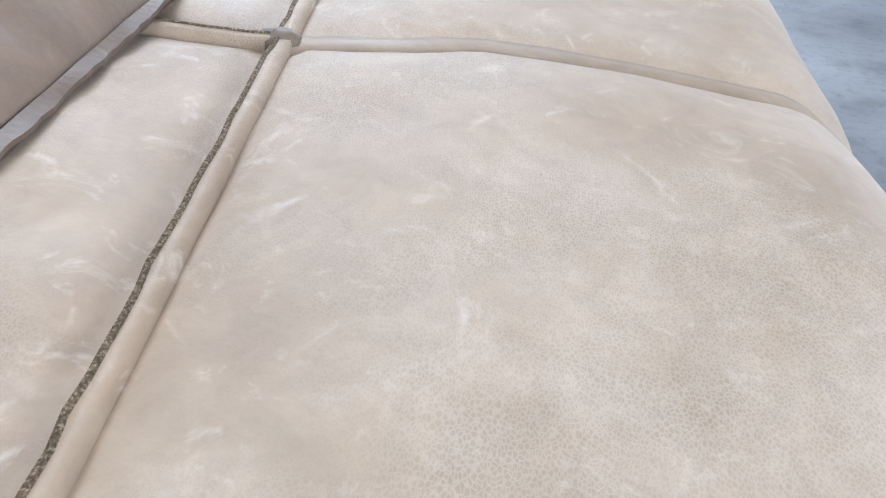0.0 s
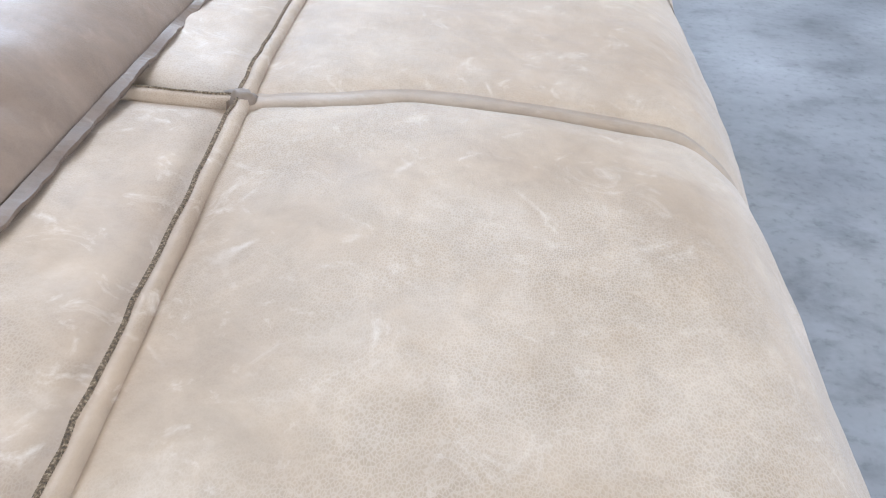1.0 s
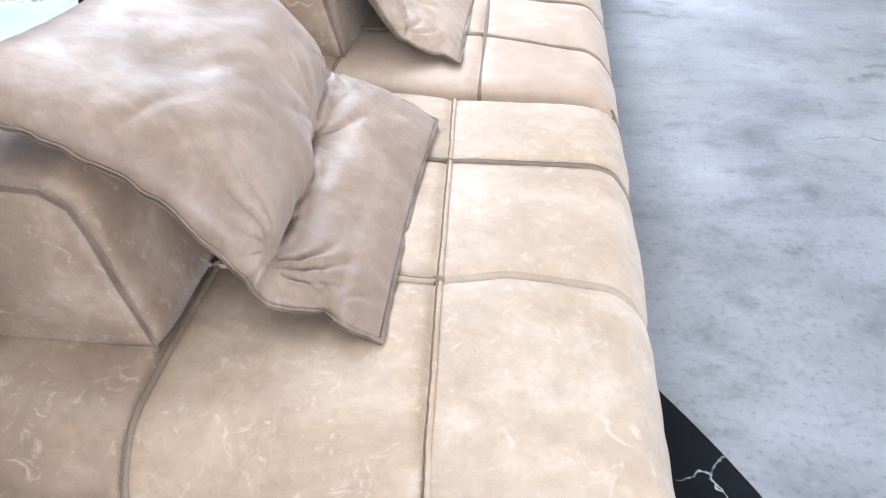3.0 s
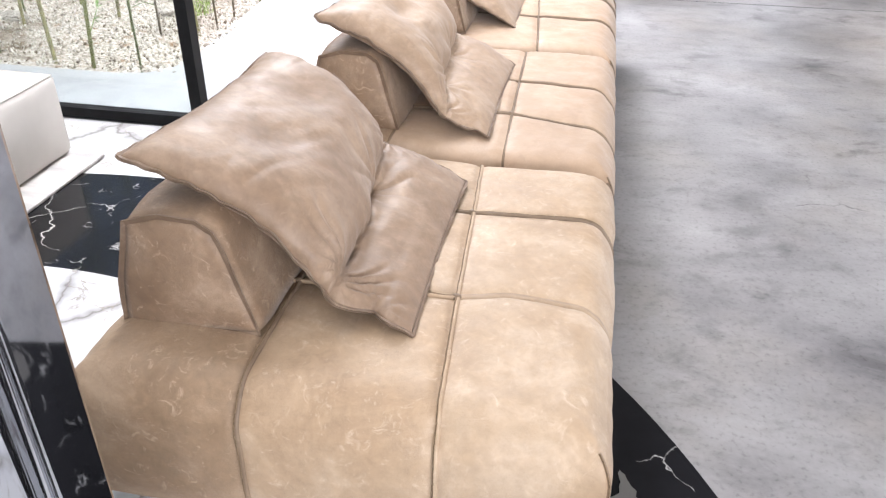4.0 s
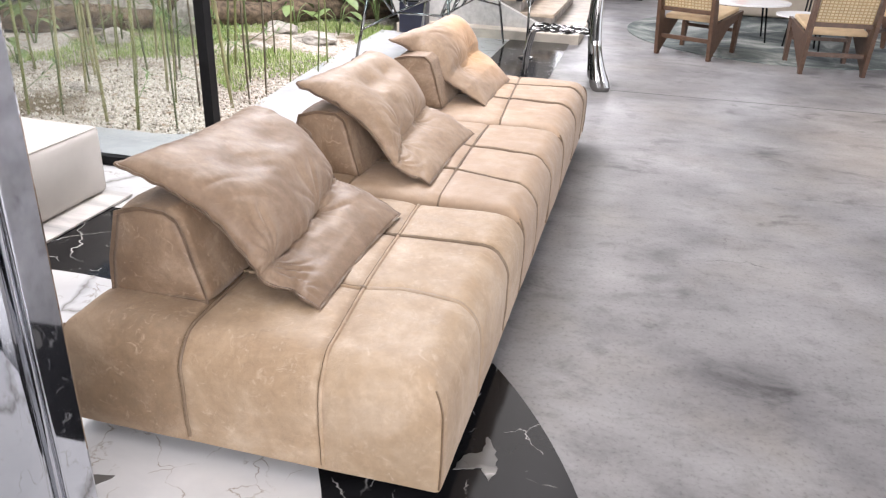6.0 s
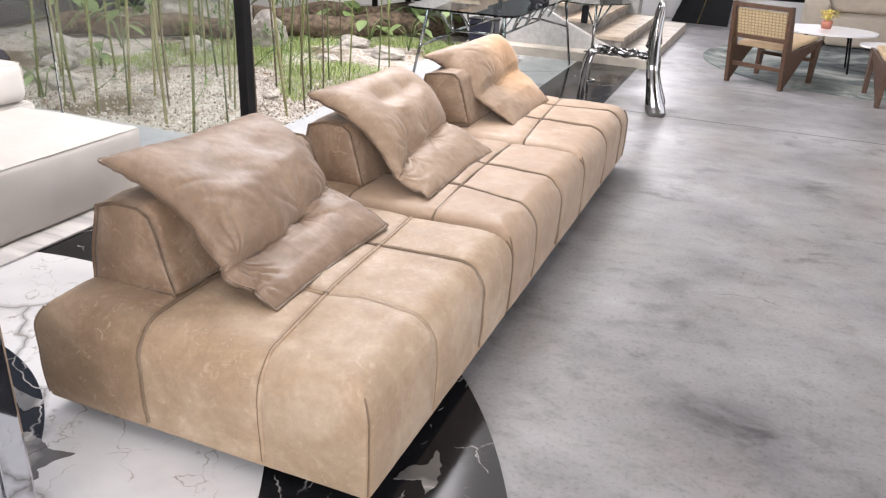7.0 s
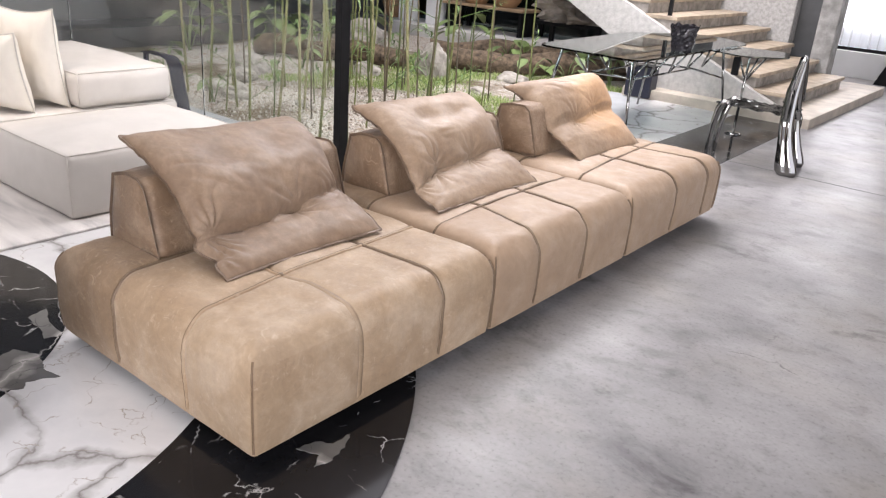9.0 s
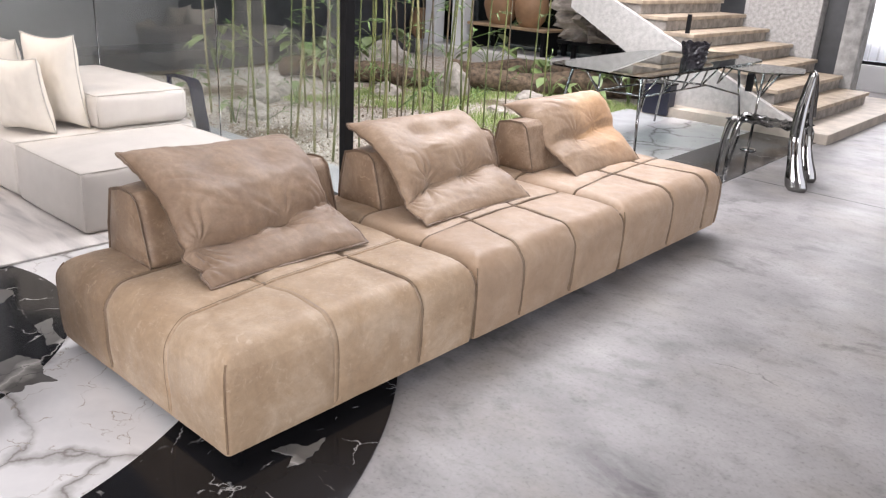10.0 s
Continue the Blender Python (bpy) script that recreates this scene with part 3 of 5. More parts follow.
def back_block(y0, y1, dx=0.0, dz=0.0):
    """A wedge-shaped back bolster standing on the seat."""
    root = empty("backrest_block", (-0.9 + dx, (y0 + y1) / 2, 0.40))
    prof = [(-1.036, 0.372), (-1.024, 0.50), (-0.992, 0.640), (-0.915, 0.657), (-0.838, 0.658), (-0.806, 0.634), (-0.772, 0.53), (-0.736, 0.403), (-0.9, 0.390)]
    pts = []
    for i, a in enumerate(prof):
        b = prof[(i + 1) % len(prof)]
        pts += [(a[0] + (b[0] - a[0]) * k / 5, a[1] + (b[1] - a[1]) * k / 5) for k in range(5)]
    mx, mz = -0.9, 0.52
    n = 24
    bm = bmesh.new()
    rows = []
    for k in range(n + 1):
        v = k / n
        row = []
        for x, z in pts + pts[:1]:
            y = y0 + (y1 - y0) * v
            g = Vector((x, y, z))
            puff = 0.010 * math.sin(math.pi * v) ** 0.5 + 0.006 * noise.noise(g * 9)
            d = Vector((x - mx, 0, z - mz)).normalized()
            row.append(g + d * puff + Vector((dx, 0, dz)))
        rows.append(row)
    grid_mesh(bm, rows)
    for v, yy in ((0, y0), (n, y1)):
        ring = rows[v][:-1]
        c = Vector((mx + dx, yy, mz + dz))
        out = -1 if v == 0 else 1
        loops = [[c + (p - c) * s + Vector((0, out * 0.018 * (1 - s * s), 0)) for p in ring + ring[:1]] for s in (1.0, 0.85, 0.6, 0.3, 0.0)]
        grid_mesh(bm, loops)
    bmesh.ops.remove_doubles(bm, verts=bm.verts, dist=0.0008)
    part("upholstery", bm, LEATHER_BOLSTER, root, "scuffed brown leather", True)
    for v, out in ((0, -1), (n, 1)):
        ring = rows[v][:-1]
        c = Vector((mx + dx, ring[0].y, mz + dz))
        bm = bmesh.new()
        lo, hi, hi2, lo2 = [], [], [], []
        for p in ring + ring[:1]:
            d = (p - c).normalized()
            w = 0.0015 * noise.noise(p * 40)
            lo.append(p - d * 0.004 + Vector((0, -0.0025, 0)))
            hi.append(p + d * (0.008 + w) + Vector((0, out * 0.004 - 0.002, 0)))
            hi2.append(p + d * (0.008 - w) + Vector((0, out * 0.004 + 0.002, 0)))
            lo2.append(p - d * 0.004 + Vector((0, 0.0025, 0)))
        grid_mesh(bm, [lo, hi, hi2, lo2])
        part("seam", bm, LEATHER_TRIM, root, "raised raw-edge seam")
    return tagged(root, "wedge-shaped brown leather back bolster resting on the sofa seat", "backrest", "back bolsters on the sofa")


def cushion(bl, br, tl, tr, tufts, pinches, crease, seed, thick=0.12, fold=0.055, deep=1.0, kinks=(), cover=None):
    """A soft leather cushion that lies on the seat and bends up against its bolster.
    crease: points (u, v, strength) of the fold; pinches: places that folds radiate from; kinks: dents of the near edge."""
    bl, br, tl, tr = map(Vector, (bl, br, tl, tr))
    root = empty("cushion", ((bl + br + tl + tr) / 4)[:])
    nu, nv = 140, 140
    nrm = (br - bl).cross(tl - bl).normalized()
    if nrm.z < 0:
        nrm = -nrm
    along_u = (br - bl).normalized()

    def fold_line(u):
        for (u0, v0, s0), (u1, v1, s1) in zip(crease, crease[1:]):
            if u <= u1:
                t = min(max((u - u0) / (u1 - u0), 0), 1)
                t = t * t * (3 - 2 * t)
                return v0 + (v1 - v0) * t, s0 + (s1 - s0) * t
        return crease[-1][1:]

    face, back = [], []
    for j in range(nv + 1):
        v = j / nv
        rf, rb = [], []
        for i in range(nu + 1):
            u = i / nu
            uu = u + 0.02 * math.sin(math.pi * v) * (0.5 - u) * 2
            vv = v + (0.012 if v < 0.5 else 0.03) * math.sin(math.pi * u) * (0.5 - v) * 2
            mid = bl.lerp(br, uu).lerp(tl.lerp(tr, uu), vv)
            cr, strong = fold_line(u)
            sag = -0.6 * fold * math.exp(-((v - cr) / 0.17) ** 2) + 0.03 * math.sin(math.pi * min(1, max(0, (v - cr) / (1 - cr))))
            sag *= min(1, v / 0.12)
            edge = (max(0, 1 - (2 * u - 1) ** 6) * max(0, 1 - (2 * v - 1) ** 6)) ** 0.5
            h = thick * edge * (1 + 0.12 * noise.noise(Vector((u * 3 + seed, v * 3, seed))))
            low = min(1, max(0, (cr + 0.04 - v) / 0.08))
            h *= (1 - 0.45 * low * low * (3 - 2 * low)) * (0.55 + 0.45 * min(1, v / 0.22))
            pull = 0.0
            for tu, tv, depth, size in tufts:
                rr = math.hypot((u - tu) * 0.8, v - tv)
                pull += depth * math.exp(-(rr / size) ** 2) + depth * 0.4 * math.exp(-(rr / (size * 2.4)) ** 2)
            for tu, tv, count, amp, reach in pinches:
                du, dv = u - tu, v - tv
                rr = math.hypot(du, dv)
                if rr < reach * 2.6:
                    turn = math.atan2(dv, du) + 0.5 * noise.noise(Vector((u * 6 + tu * 7, v * 6, seed)))
                    ridge = 2 * abs(math.sin(count * turn / 2 + seed)) - 1.1
                    some = 0.35 + 1.1 * max(0, 0.35 + noise.noise(Vector((math.cos(turn) * 1.7, math.sin(turn) * 1.7, seed + tu * 5))))
                    pull -= amp * ridge * some * math.exp(-(rr / reach) ** 2) * min(1, rr / 0.035)
            # slack ripples that run across the upper panel between its dips
            slack = noise.noise(Vector((u * 2.2 + seed, v * 9 + 1.5 * noise.noise(Vector((u * 3, v * 3, seed))), seed * 3)))
            pull += 0.005 * max(0, 0.30 - abs(slack)) / 0.30 * (0.4 + 0.6 * math.exp(-((v - 0.7) / 0.2) ** 2)) * max(0, 0.3 + noise.noise(Vector((u * 2.5, v * 3, seed + 9))))
            line_v = cr + 0.012 * noise.noise(Vector((u * 9, seed, 2))) + 0.006 * noise.noise(Vector((u * 25, seed, 7)))
            off = v - line_v
            pull += deep * strong * (0.026 * math.exp(-abs(off) / (0.009 if off < 0 else 0.016)) + 0.012 * math.exp(-(off / 0.06) ** 2))
            small = noise.noise(Vector((u * 4 + v * 3 + seed, v * 5, seed))) * 0.007 + noise.noise(Vector((u * 13 + v * 9, v * 16, seed + 4))) * 0.0018
            rim = (0.010 * noise.noise(Vector((u * 6, v * 6, seed * 2 + 5))) + 0.009 * noise.noise(Vector((u * 17, v * 17, seed)))) * (1 - edge) * min(1, 0.25 + v * 4)
            side = Vector((0, 0, 0))
            for kv, deepness, broad in kinks:
                k = math.exp(-((v - kv) / broad) ** 2) * math.exp(-u / 0.07)
                side += along_u * (deepness * k) + nrm * (abs(deepness) * 0.45 * k * (1 if deepness < 0 else -1))
            pull = min(pull, h * 0.92)
            rf.append(mid + side + nrm * (sag + h * 0.62 - pull * edge ** 0.5 + small * edge + rim))
            rb.append(mid + side + nrm * (sag - h * 0.28 + rim))
        face.append(rf), back.append(rb)
    bm = bmesh.new()
    grid_mesh(bm, face), grid_mesh(bm, back)
    bmesh.ops.remove_doubles(bm, verts=bm.verts, dist=0.0006)
    part("cover", bm, cover or LEATHER_CUSHION, root, "soft creased brown leather", True)
    loop = [face[0][i] for i in range(nu)] + [face[j][nu] for j in range(nv)] + [face[nv][i] for i in range(nu, 0, -1)] + [face[j][0] for j in range(nv, 0, -1)]
    c = sum(loop, Vector()) / len(loop)
    bm = bmesh.new()
    rows = [[] for _ in range(7)]
    for i, p in enumerate(loop + loop[:1]):
        t = (loop[(i + 1) % len(loop)] - loop[(i - 1) % len(loop)]).normalized()
        out = t.cross(nrm).normalized()
        if out.dot(p - c) < 0:
            out = -out
        w = nrm * (0.004 * noise.noise(p * 28 + Vector((seed, 0, 0))))
        e = 0.0045 + 0.0015 * noise.noise(p * 90)
        for row, (o, z) in zip(rows, ((-0.002, 0.0030), (e, 0.0042), (e + 0.001, 0.0020), (-0.003, 0.0), (e + 0.001, -0.0020), (e, -0.0042), (-0.002, -0.0030))):
            row.append(p + out * o + nrm * z + (w if o > 0 else Vector()))
    grid_mesh(bm, rows)
    part("edge_seam", bm, LEATHER_TRIM, root, "raw double-stitched edge")
    return tagged(root, "soft brown leather cushion with tufts leaning on a bolster", "cushion", "cushions on the sofa")


for k in range(3):
    module(k * PITCH, k)
back_block(0.185, 1.06)
back_block(1.305, 2.18, 0.034, -0.012)
back_block(2.43, 3.27, 0.068, 0.006)
cushion((-0.415, 0.228, 0.413), (-0.42, 0.95, 0.413), (-0.998, 0.222, 0.765), (-1.0, 0.985, 0.735),
        [(0.64, 0.33, 0.018, 0.08), (0.27, 0.27, 0.012, 0.10), (0.33, 0.70, 0.018, 0.11), (0.68, 0.70, 0.018, 0.11)],
        [(0.64, 0.33, 9, 0.007, 0.17), (0.06, 0.28, 13, 0.013, 0.15), (1.0, 0.38, 14, 0.010, 0.12), (0.03, 0.12, 9, 0.006, 0.10)],
        [(0.0, 0.28, 0.7), (0.2, 0.27, 1.2), (0.42, 0.28, 0.8), (0.64, 0.32, 1.2), (0.82, 0.36, 0.8), (1.0, 0.40, 1.0)], 1.0, kinks=[(0.31, 0.015, 0.025), (0.24, -0.016, 0.035), (0.13, 0.018, 0.02), (0.07, -0.008, 0.03)])
cushion((-0.405, 1.282, 0.412), (-0.401, 2.031, 0.408), (-0.969, 1.321, 0.752), (-0.969, 2.1, 0.736),
        [(0.62, 0.37, 0.014, 0.08), (0.27, 0.33, 0.018, 0.08), (0.36, 0.70, 0.024, 0.09), (0.68, 0.72, 0.024, 0.09)],
        [(0.22, 0.33, 11, 0.012, 0.14), (0.62, 0.37, 11, 0.008, 0.12), (0.0, 0.24, 13, 0.011, 0.10), (1.0, 0.38, 12, 0.012, 0.10)],
        [(0.0, 0.22, 0.9), (0.14, 0.28, 1.0), (0.3, 0.34, 0.9), (0.5, 0.34, 0.55), (0.66, 0.37, 0.8), (1.0, 0.40, 0.9)], 4.0, kinks=[(0.27, 0.014, 0.03), (0.2, -0.012, 0.03), (0.08, 0.012, 0.03)], cover=LEATHER_CUSHION_PALE)
cushion((-0.459, 2.554, 0.409), (-0.458, 3.253, 0.403), (-1.0, 2.546, 0.722), (-0.88, 3.29, 0.745),
        [(0.40, 0.44, 0.022, 0.08), (0.68, 0.50, 0.014, 0.08)],
        [(0.36, 0.44, 9, 0.005, 0.15), (0.66, 0.52, 9, 0.004, 0.13)],
        [(0.0, 0.42, 0.1), (0.25, 0.45, 0.5), (0.45, 0.44, 0.55), (0.7, 0.50, 0.3), (1.0, 0.5, 0.1)], 8.0, 0.13, 0.02, 0.7, kinks=[(0.8, 0.02, 0.05), (0.2, -0.008, 0.05)], cover=LEATHER_CUSHION_PALE)

# ---- glazing ----
def window_wall():
    root = empty("window_1", (-4.8, GY, 0))
    box_part("mullion", (GX - 0.027, GX + 0.027, GY - 0.035, GY + 0.035, 0.0, 3.8), BLACK_METAL, root, "black steel corner post", 0.003)
    box_part("bottom_rail", (-7.995, GX - 0.029, GY - 0.03, GY + 0.03, 0.0045, 0.055), BLACK_METAL, root, "black steel rail", 0.002)
    box_part("top_rail", (-7.995, GX - 0.029, GY - 0.03, GY + 0.03, 3.7, 3.8), BLACK_METAL, root, "", 0.002)
    for x0, x1 in ((-3.186, GX - 0.036), (-5.0, -3.194), (-7.98, -5.008)):
        pane = box_part("pane", (x0, x1, GY - 0.006, GY + 0.006, 0.05, 3.71), GLASS, root, "clear reflecting glass pane", 0.001)
        pane.visible_shadow = False
    structure(root, "floor-high glass wall in a black steel frame", "window")


window_wall()

# ---- courtyard ----
def gravel():
    m, nt, b = mat("pale_gravel", (0.5, 0.47, 0.43), 0.9)
    v = coords(nt)
    cell = nt.nodes.new("ShaderNodeTexVoronoi")
    cell.inputs["Scale"].default_value = 75.0
    nt.links.new(v, cell.inputs["Vector"])
    stones = ramp(nt, cell.outputs["Color"], [(0.1, (0.20, 0.17, 0.135)), (0.45, (0.40, 0.36, 0.31)), (0.9, (0.58, 0.55, 0.50))])
    leaf = ramp(nt, tex_noise(nt, v, 14, 6, 0.7), [(0.56, 0.0), (0.64, 1.0)])
    litter = mix(nt, stones, (0.22, 0.14, 0.075), leaf)
    soil = ramp(nt, tex_noise(nt, v, 1.1, 5, 0.6), [(0.52, 0.0), (0.62, 1.0)])
    nt.links.new(mix(nt, litter, (0.13, 0.10, 0.06), soil), b.inputs["Base Color"])
    bump(nt, b, cell.outputs["Distance"], 0.6, 0.012)
    return m


GRAVEL = gravel()
BARK = plain("wet_bark", (0.115, 0.083, 0.055), 0.9, 0, 0.75, 18, 0.02, 32)
ROCK = plain("grey_rock", (0.34, 0.315, 0.28), 0.85, 0, 0.35, 8, 0.01, 30)
LEAF = plain("bamboo_leaf", (0.085, 0.15, 0.035), 0.5, 0, 0.4, 5)
LEAF_BROAD = plain("broad_leaf", (0.15, 0.215, 0.075), 0.45, 0, 0.4, 4)
CULMS = [plain(f"bamboo_culm_{k}", c, 0.4, 0, 0.25, 20) for k, c in enumerate([(0.15, 0.165, 0.055), (0.085, 0.105, 0.035), (0.22, 0.21, 0.10), (0.095, 0.075, 0.045)])]

bm = bmesh.new()
NX, NY = 60, 70
grid_mesh(bm, [[Vector((-14.0 + (14.0 - 2.26) * i / NX, 2.70 + 13.0 * j / NY, -0.035 - 0.05 * min(1, max(0, (i / NX * 11.74 - 11.15) / 0.3)) + 0.05 * noise.noise(Vector((i * 0.35, j * 0.35, 2))) + 0.012 * noise.noise(Vector((i * 1.7, j * 1.7, 5)))))
                for i in range(NX + 1)] for j in range(NY + 1)])
structure(part("ground", bm, GRAVEL, None, "", True), "courtyard bed of pale gravel with dead leaves and soil", "ground")
bm = bmesh.new()
prism(bm, [(-14, 2.105), (-1.86, 2.105), (-1.86, 2.045), (-1.648, 2.045), (-1.823, 5.0), (-2.033, 7.0), (-2.60, 7.0), (-2.50, 5.0), (-2.38, 3.6), (-2.33, 3.05), (-2.36, 2.84), (-2.46, 2.73), (-2.62, 2.69), (-14, 2.69)], -0.1, -0.006)
structure(part("pavement", bm, PATH_STONE), "grey stone kerb path along the courtyard bed", "pavement")


def pebbles():
    rnd = random.Random(4)
    verts, faces = [], []
    base = [Vector(v) for v in ((0, 0, 1), (1, 0, 0), (0, 1, 0), (-1, 0, 0), (0, -1, 0), (0, 0, -1))]
    tri = ((0, 1, 2), (0, 2, 3), (0, 3, 4), (0, 4, 1), (5, 2, 1), (5, 3, 2), (5, 4, 3), (5, 1, 4))
    for _ in range(4200):
        x, y = -2.3 - 2.6 * rnd.random() ** 1.2, 2.75 + 2.4 * rnd.random()
        s = rnd.uniform(0.005, 0.016)
        if x > -2.28 - 0.055 * (y - 2.7):
            continue
        turn = Euler((rnd.random() * 3, rnd.random() * 3, rnd.random() * 6)).to_matrix()
        n = len(verts)
        z = -0.02 + 0.05 * noise.noise(Vector(((x + 14) / (14 - 2.26) * NX * 0.35, (y - 2.7) / 13 * NY * 0.35, 2)))
        verts += [Vector((x, y, z)) + turn @ Vector((v.x * s, v.y * s * rnd.uniform(0.6, 1), v.z * s * 0.6)) for v in base]
        faces += [[n + i for i in f] for f in tri]
    data = bpy.data.meshes.new("pebbles")
    data.from_pydata(verts, [], faces)
    m, nt, b = mat("pebble", (0.5, 0.5, 0.48), 0.8)
    geo = nt.nodes.new("ShaderNodeNewGeometry")
    nt.links.new(ramp(nt, geo.outputs["Random Per Island"], [(0.0, (0.16, 0.125, 0.09)), (0.3, (0.36, 0.32, 0.27)), (1.0, (0.62, 0.59, 0.54))]), b.inputs["Base Color"])
    data.materials.append(m)
    tagged(new("pebbles", data), "loose pale pebbles on the courtyard bed", "pebbles", kind="stuff")


def grass():
    rnd = random.Random(9)
    verts, faces = [], []
    for _ in range(30000):
        x, y = rnd.uniform(-5.6, -2.3), rnd.uniform(3.9, 7.4)
        if noise.noise(Vector((x * 0.8, y * 0.8, 7))) < -0.12 or y < 3.75 + 0.45 * noise.noise(Vector((x * 2, y, 1))) + 0.45:
            continue
        if x > -2.32 - 0.055 * (y - 2.7):
            continue
        z = -0.05
        a, h, w, lean = rnd.random() * 6.28, rnd.uniform(0.035, 0.075), rnd.uniform(0.003, 0.006), rnd.uniform(0.01, 0.05)
        c, s = math.cos(a), math.sin(a)
        n = len(verts)
        verts += [(x - s * w, y + c * w, z), (x + s * w, y - c * w, z), (x + c * lean * 0.5 + s * w * 0.6, y + s * lean * 0.5 - c * w * 0.6, z + h * 0.6), (x + c * lean, y + s * lean, z + h)]
        faces += [(n, n + 1, n + 2), (n, n + 2, n + 3)]
    data = bpy.data.meshes.new("grass")
    data.from_pydata(verts, [], faces)
    m, nt, b = mat("grass", (0.2, 0.35, 0.06), 0.6)
    geo = nt.nodes.new("ShaderNodeNewGeometry")
    nt.links.new(ramp(nt, geo.outputs["Random Per Island"], [(0.0, (0.15, 0.24, 0.05)), (0.6, (0.30, 0.40, 0.13)), (1.0, (0.48, 0.50, 0.26))]), b.inputs["Base Color"])
    data.materials.append(m)
    tagged(new("grass", data), "short green grass in the courtyard", "grass", kind="stuff")


pebbles()
grass()


def leaf_blade(bm, base, way, up, length, width, bend=0.25):
    """One pointed leaf with a fold along its middle."""
    way, side = way.normalized(), way.cross(up).normalized()
    spine = [base + way * length * s - up * bend * length * s * s for s in (0, 0.25, 0.55, 0.8, 1.0)]
    half = [0.1, 0.8, 1.0, 0.6, 0.02]
    rows = [[p - side * width * h + up * width * 0.25 * h, p, p + side * width * h + up * width * 0.25 * h] for p, h in zip(spine, half)]
    grid_mesh(bm, rows)


def bamboo(seed):
    rnd = random.Random(seed)
    root = empty("bamboo")
    r, h = rnd.uniform(0.006, 0.0125), 3.2
    lx, ly = rnd.uniform(-0.22, 0.22), rnd.uniform(-0.22, 0.22)
    pts, radii, z = [], [], -0.08
    at = lambda z: Vector((lx * (z / h) + 0.02 * math.sin(z * 2 + seed), ly * (z / h) + 0.02 * math.cos(z * 1.7 + seed), z))
    while z < h:
        step = rnd.uniform(0.17, 0.27)
        for d, k in ((0.0, 1.25), (0.012, 0.96), (step - 0.012, 0.96)):
            pts.append(at(z + d)), radii.append(r * k * (1 - 0.25 * z / h))
        z += step
    tube_part("culm", pts, radii, CULMS[seed % 4], root, "jointed green bamboo culm", 9)
    bm = bmesh.new()
    for _ in range(rnd.randint(2, 6)):
        z0 = rnd.choice([rnd.uniform(0.15, 0.7), rnd.uniform(0.7, 2.8), rnd.uniform(0.7, 2.8)])
        a = rnd.random() * 6.28
        out = Vector((math.cos(a), math.sin(a), rnd.uniform(0.2, 0.9))).normalized()
        length = rnd.uniform(0.12, 0.4)
        b0 = at(z0)
        tube(bm, [b0, b0 + out * length * 0.5, b0 + out * length], [0.003, 0.0022, 0.001], 5)
        for k in range(rnd.randint(4, 9)):
            p = b0 + out * length * rnd.uniform(0.35, 1.0)
            w = (out + Vector((rnd.uniform(-1, 1), rnd.uniform(-1, 1), rnd.uniform(-0.7, 0.4)))).normalized()
            leaf_blade(bm, p, w, Vector((0.1, 0, 1)).normalized(), rnd.uniform(0.06, 0.12), rnd.uniform(0.006, 0.011))
    part("foliage", bm, LEAF, root, "narrow green leaves", True)
    return tagged(root, "thin green bamboo stem with a few narrow leaves", "bamboo", "bamboo in the courtyard bed")


KINDS = [bamboo(k) for k in range(9)]
SPOTS = [(-2.85, 2.84), (-2.59, 2.88), (-2.55, 3.57), (-2.57, 4.08), (-2.47, 4.35), (-2.82, 4.3), (-3.24, 3.76), (-3.16, 4.29), (-4.07, 2.89), (-3.75, 2.87), (-3.55, 2.96),
         (-3.1, 2.89), (-3.44, 3.32), (-3.7, 4.03), (-3.81, 4.37), (-3.93, 4.73), (-3.96, 4.98), (-3.49, 4.86), (-3.2, 4.78), (-2.9, 4.76)]
rnd = random.Random(21)
while len(SPOTS) < 46:
    p = (rnd.uniform(-5.0, -2.4), rnd.uniform(2.85, 5.4))
    if min(math.hypot(p[0] - q[0], p[1] - q[1]) for q in SPOTS) > 0.16:
        SPOTS.append(p)
for k, (x, y) in enumerate(SPOTS):
    m = pose(x, y, -0.02, 0, 0, rnd.uniform(0, 360))
    if k < len(KINDS):
        KINDS[k].matrix_basis = m
    else:
        copy_thing(KINDS[k % len(KINDS)], m)


def rock(x, y, sx, sy, sz, seed, label="weathered grey garden rock"):
    bm = bmesh.new()
    bmesh.ops.create_icosphere(bm, subdivisions=4, radius=1)
    for v in bm.verts:
        p = v.co.copy()
        k = 1 + 0.28 * noise.noise(p * 1.4 + Vector((seed, 0, 0))) + 0.14 * noise.noise(p * 3.3 + Vector((0, seed, 0))) + 0.05 * noise.noise(p * 9)
        v.co = Vector((p.x * sx * k + x, p.y * sy * k + y, p.z * sz * k + sz * 0.45 - 0.05))
    ob = part("rock", bm, ROCK, None, "", False)
    tagged(ob, label, "rock", "rocks in the courtyard")


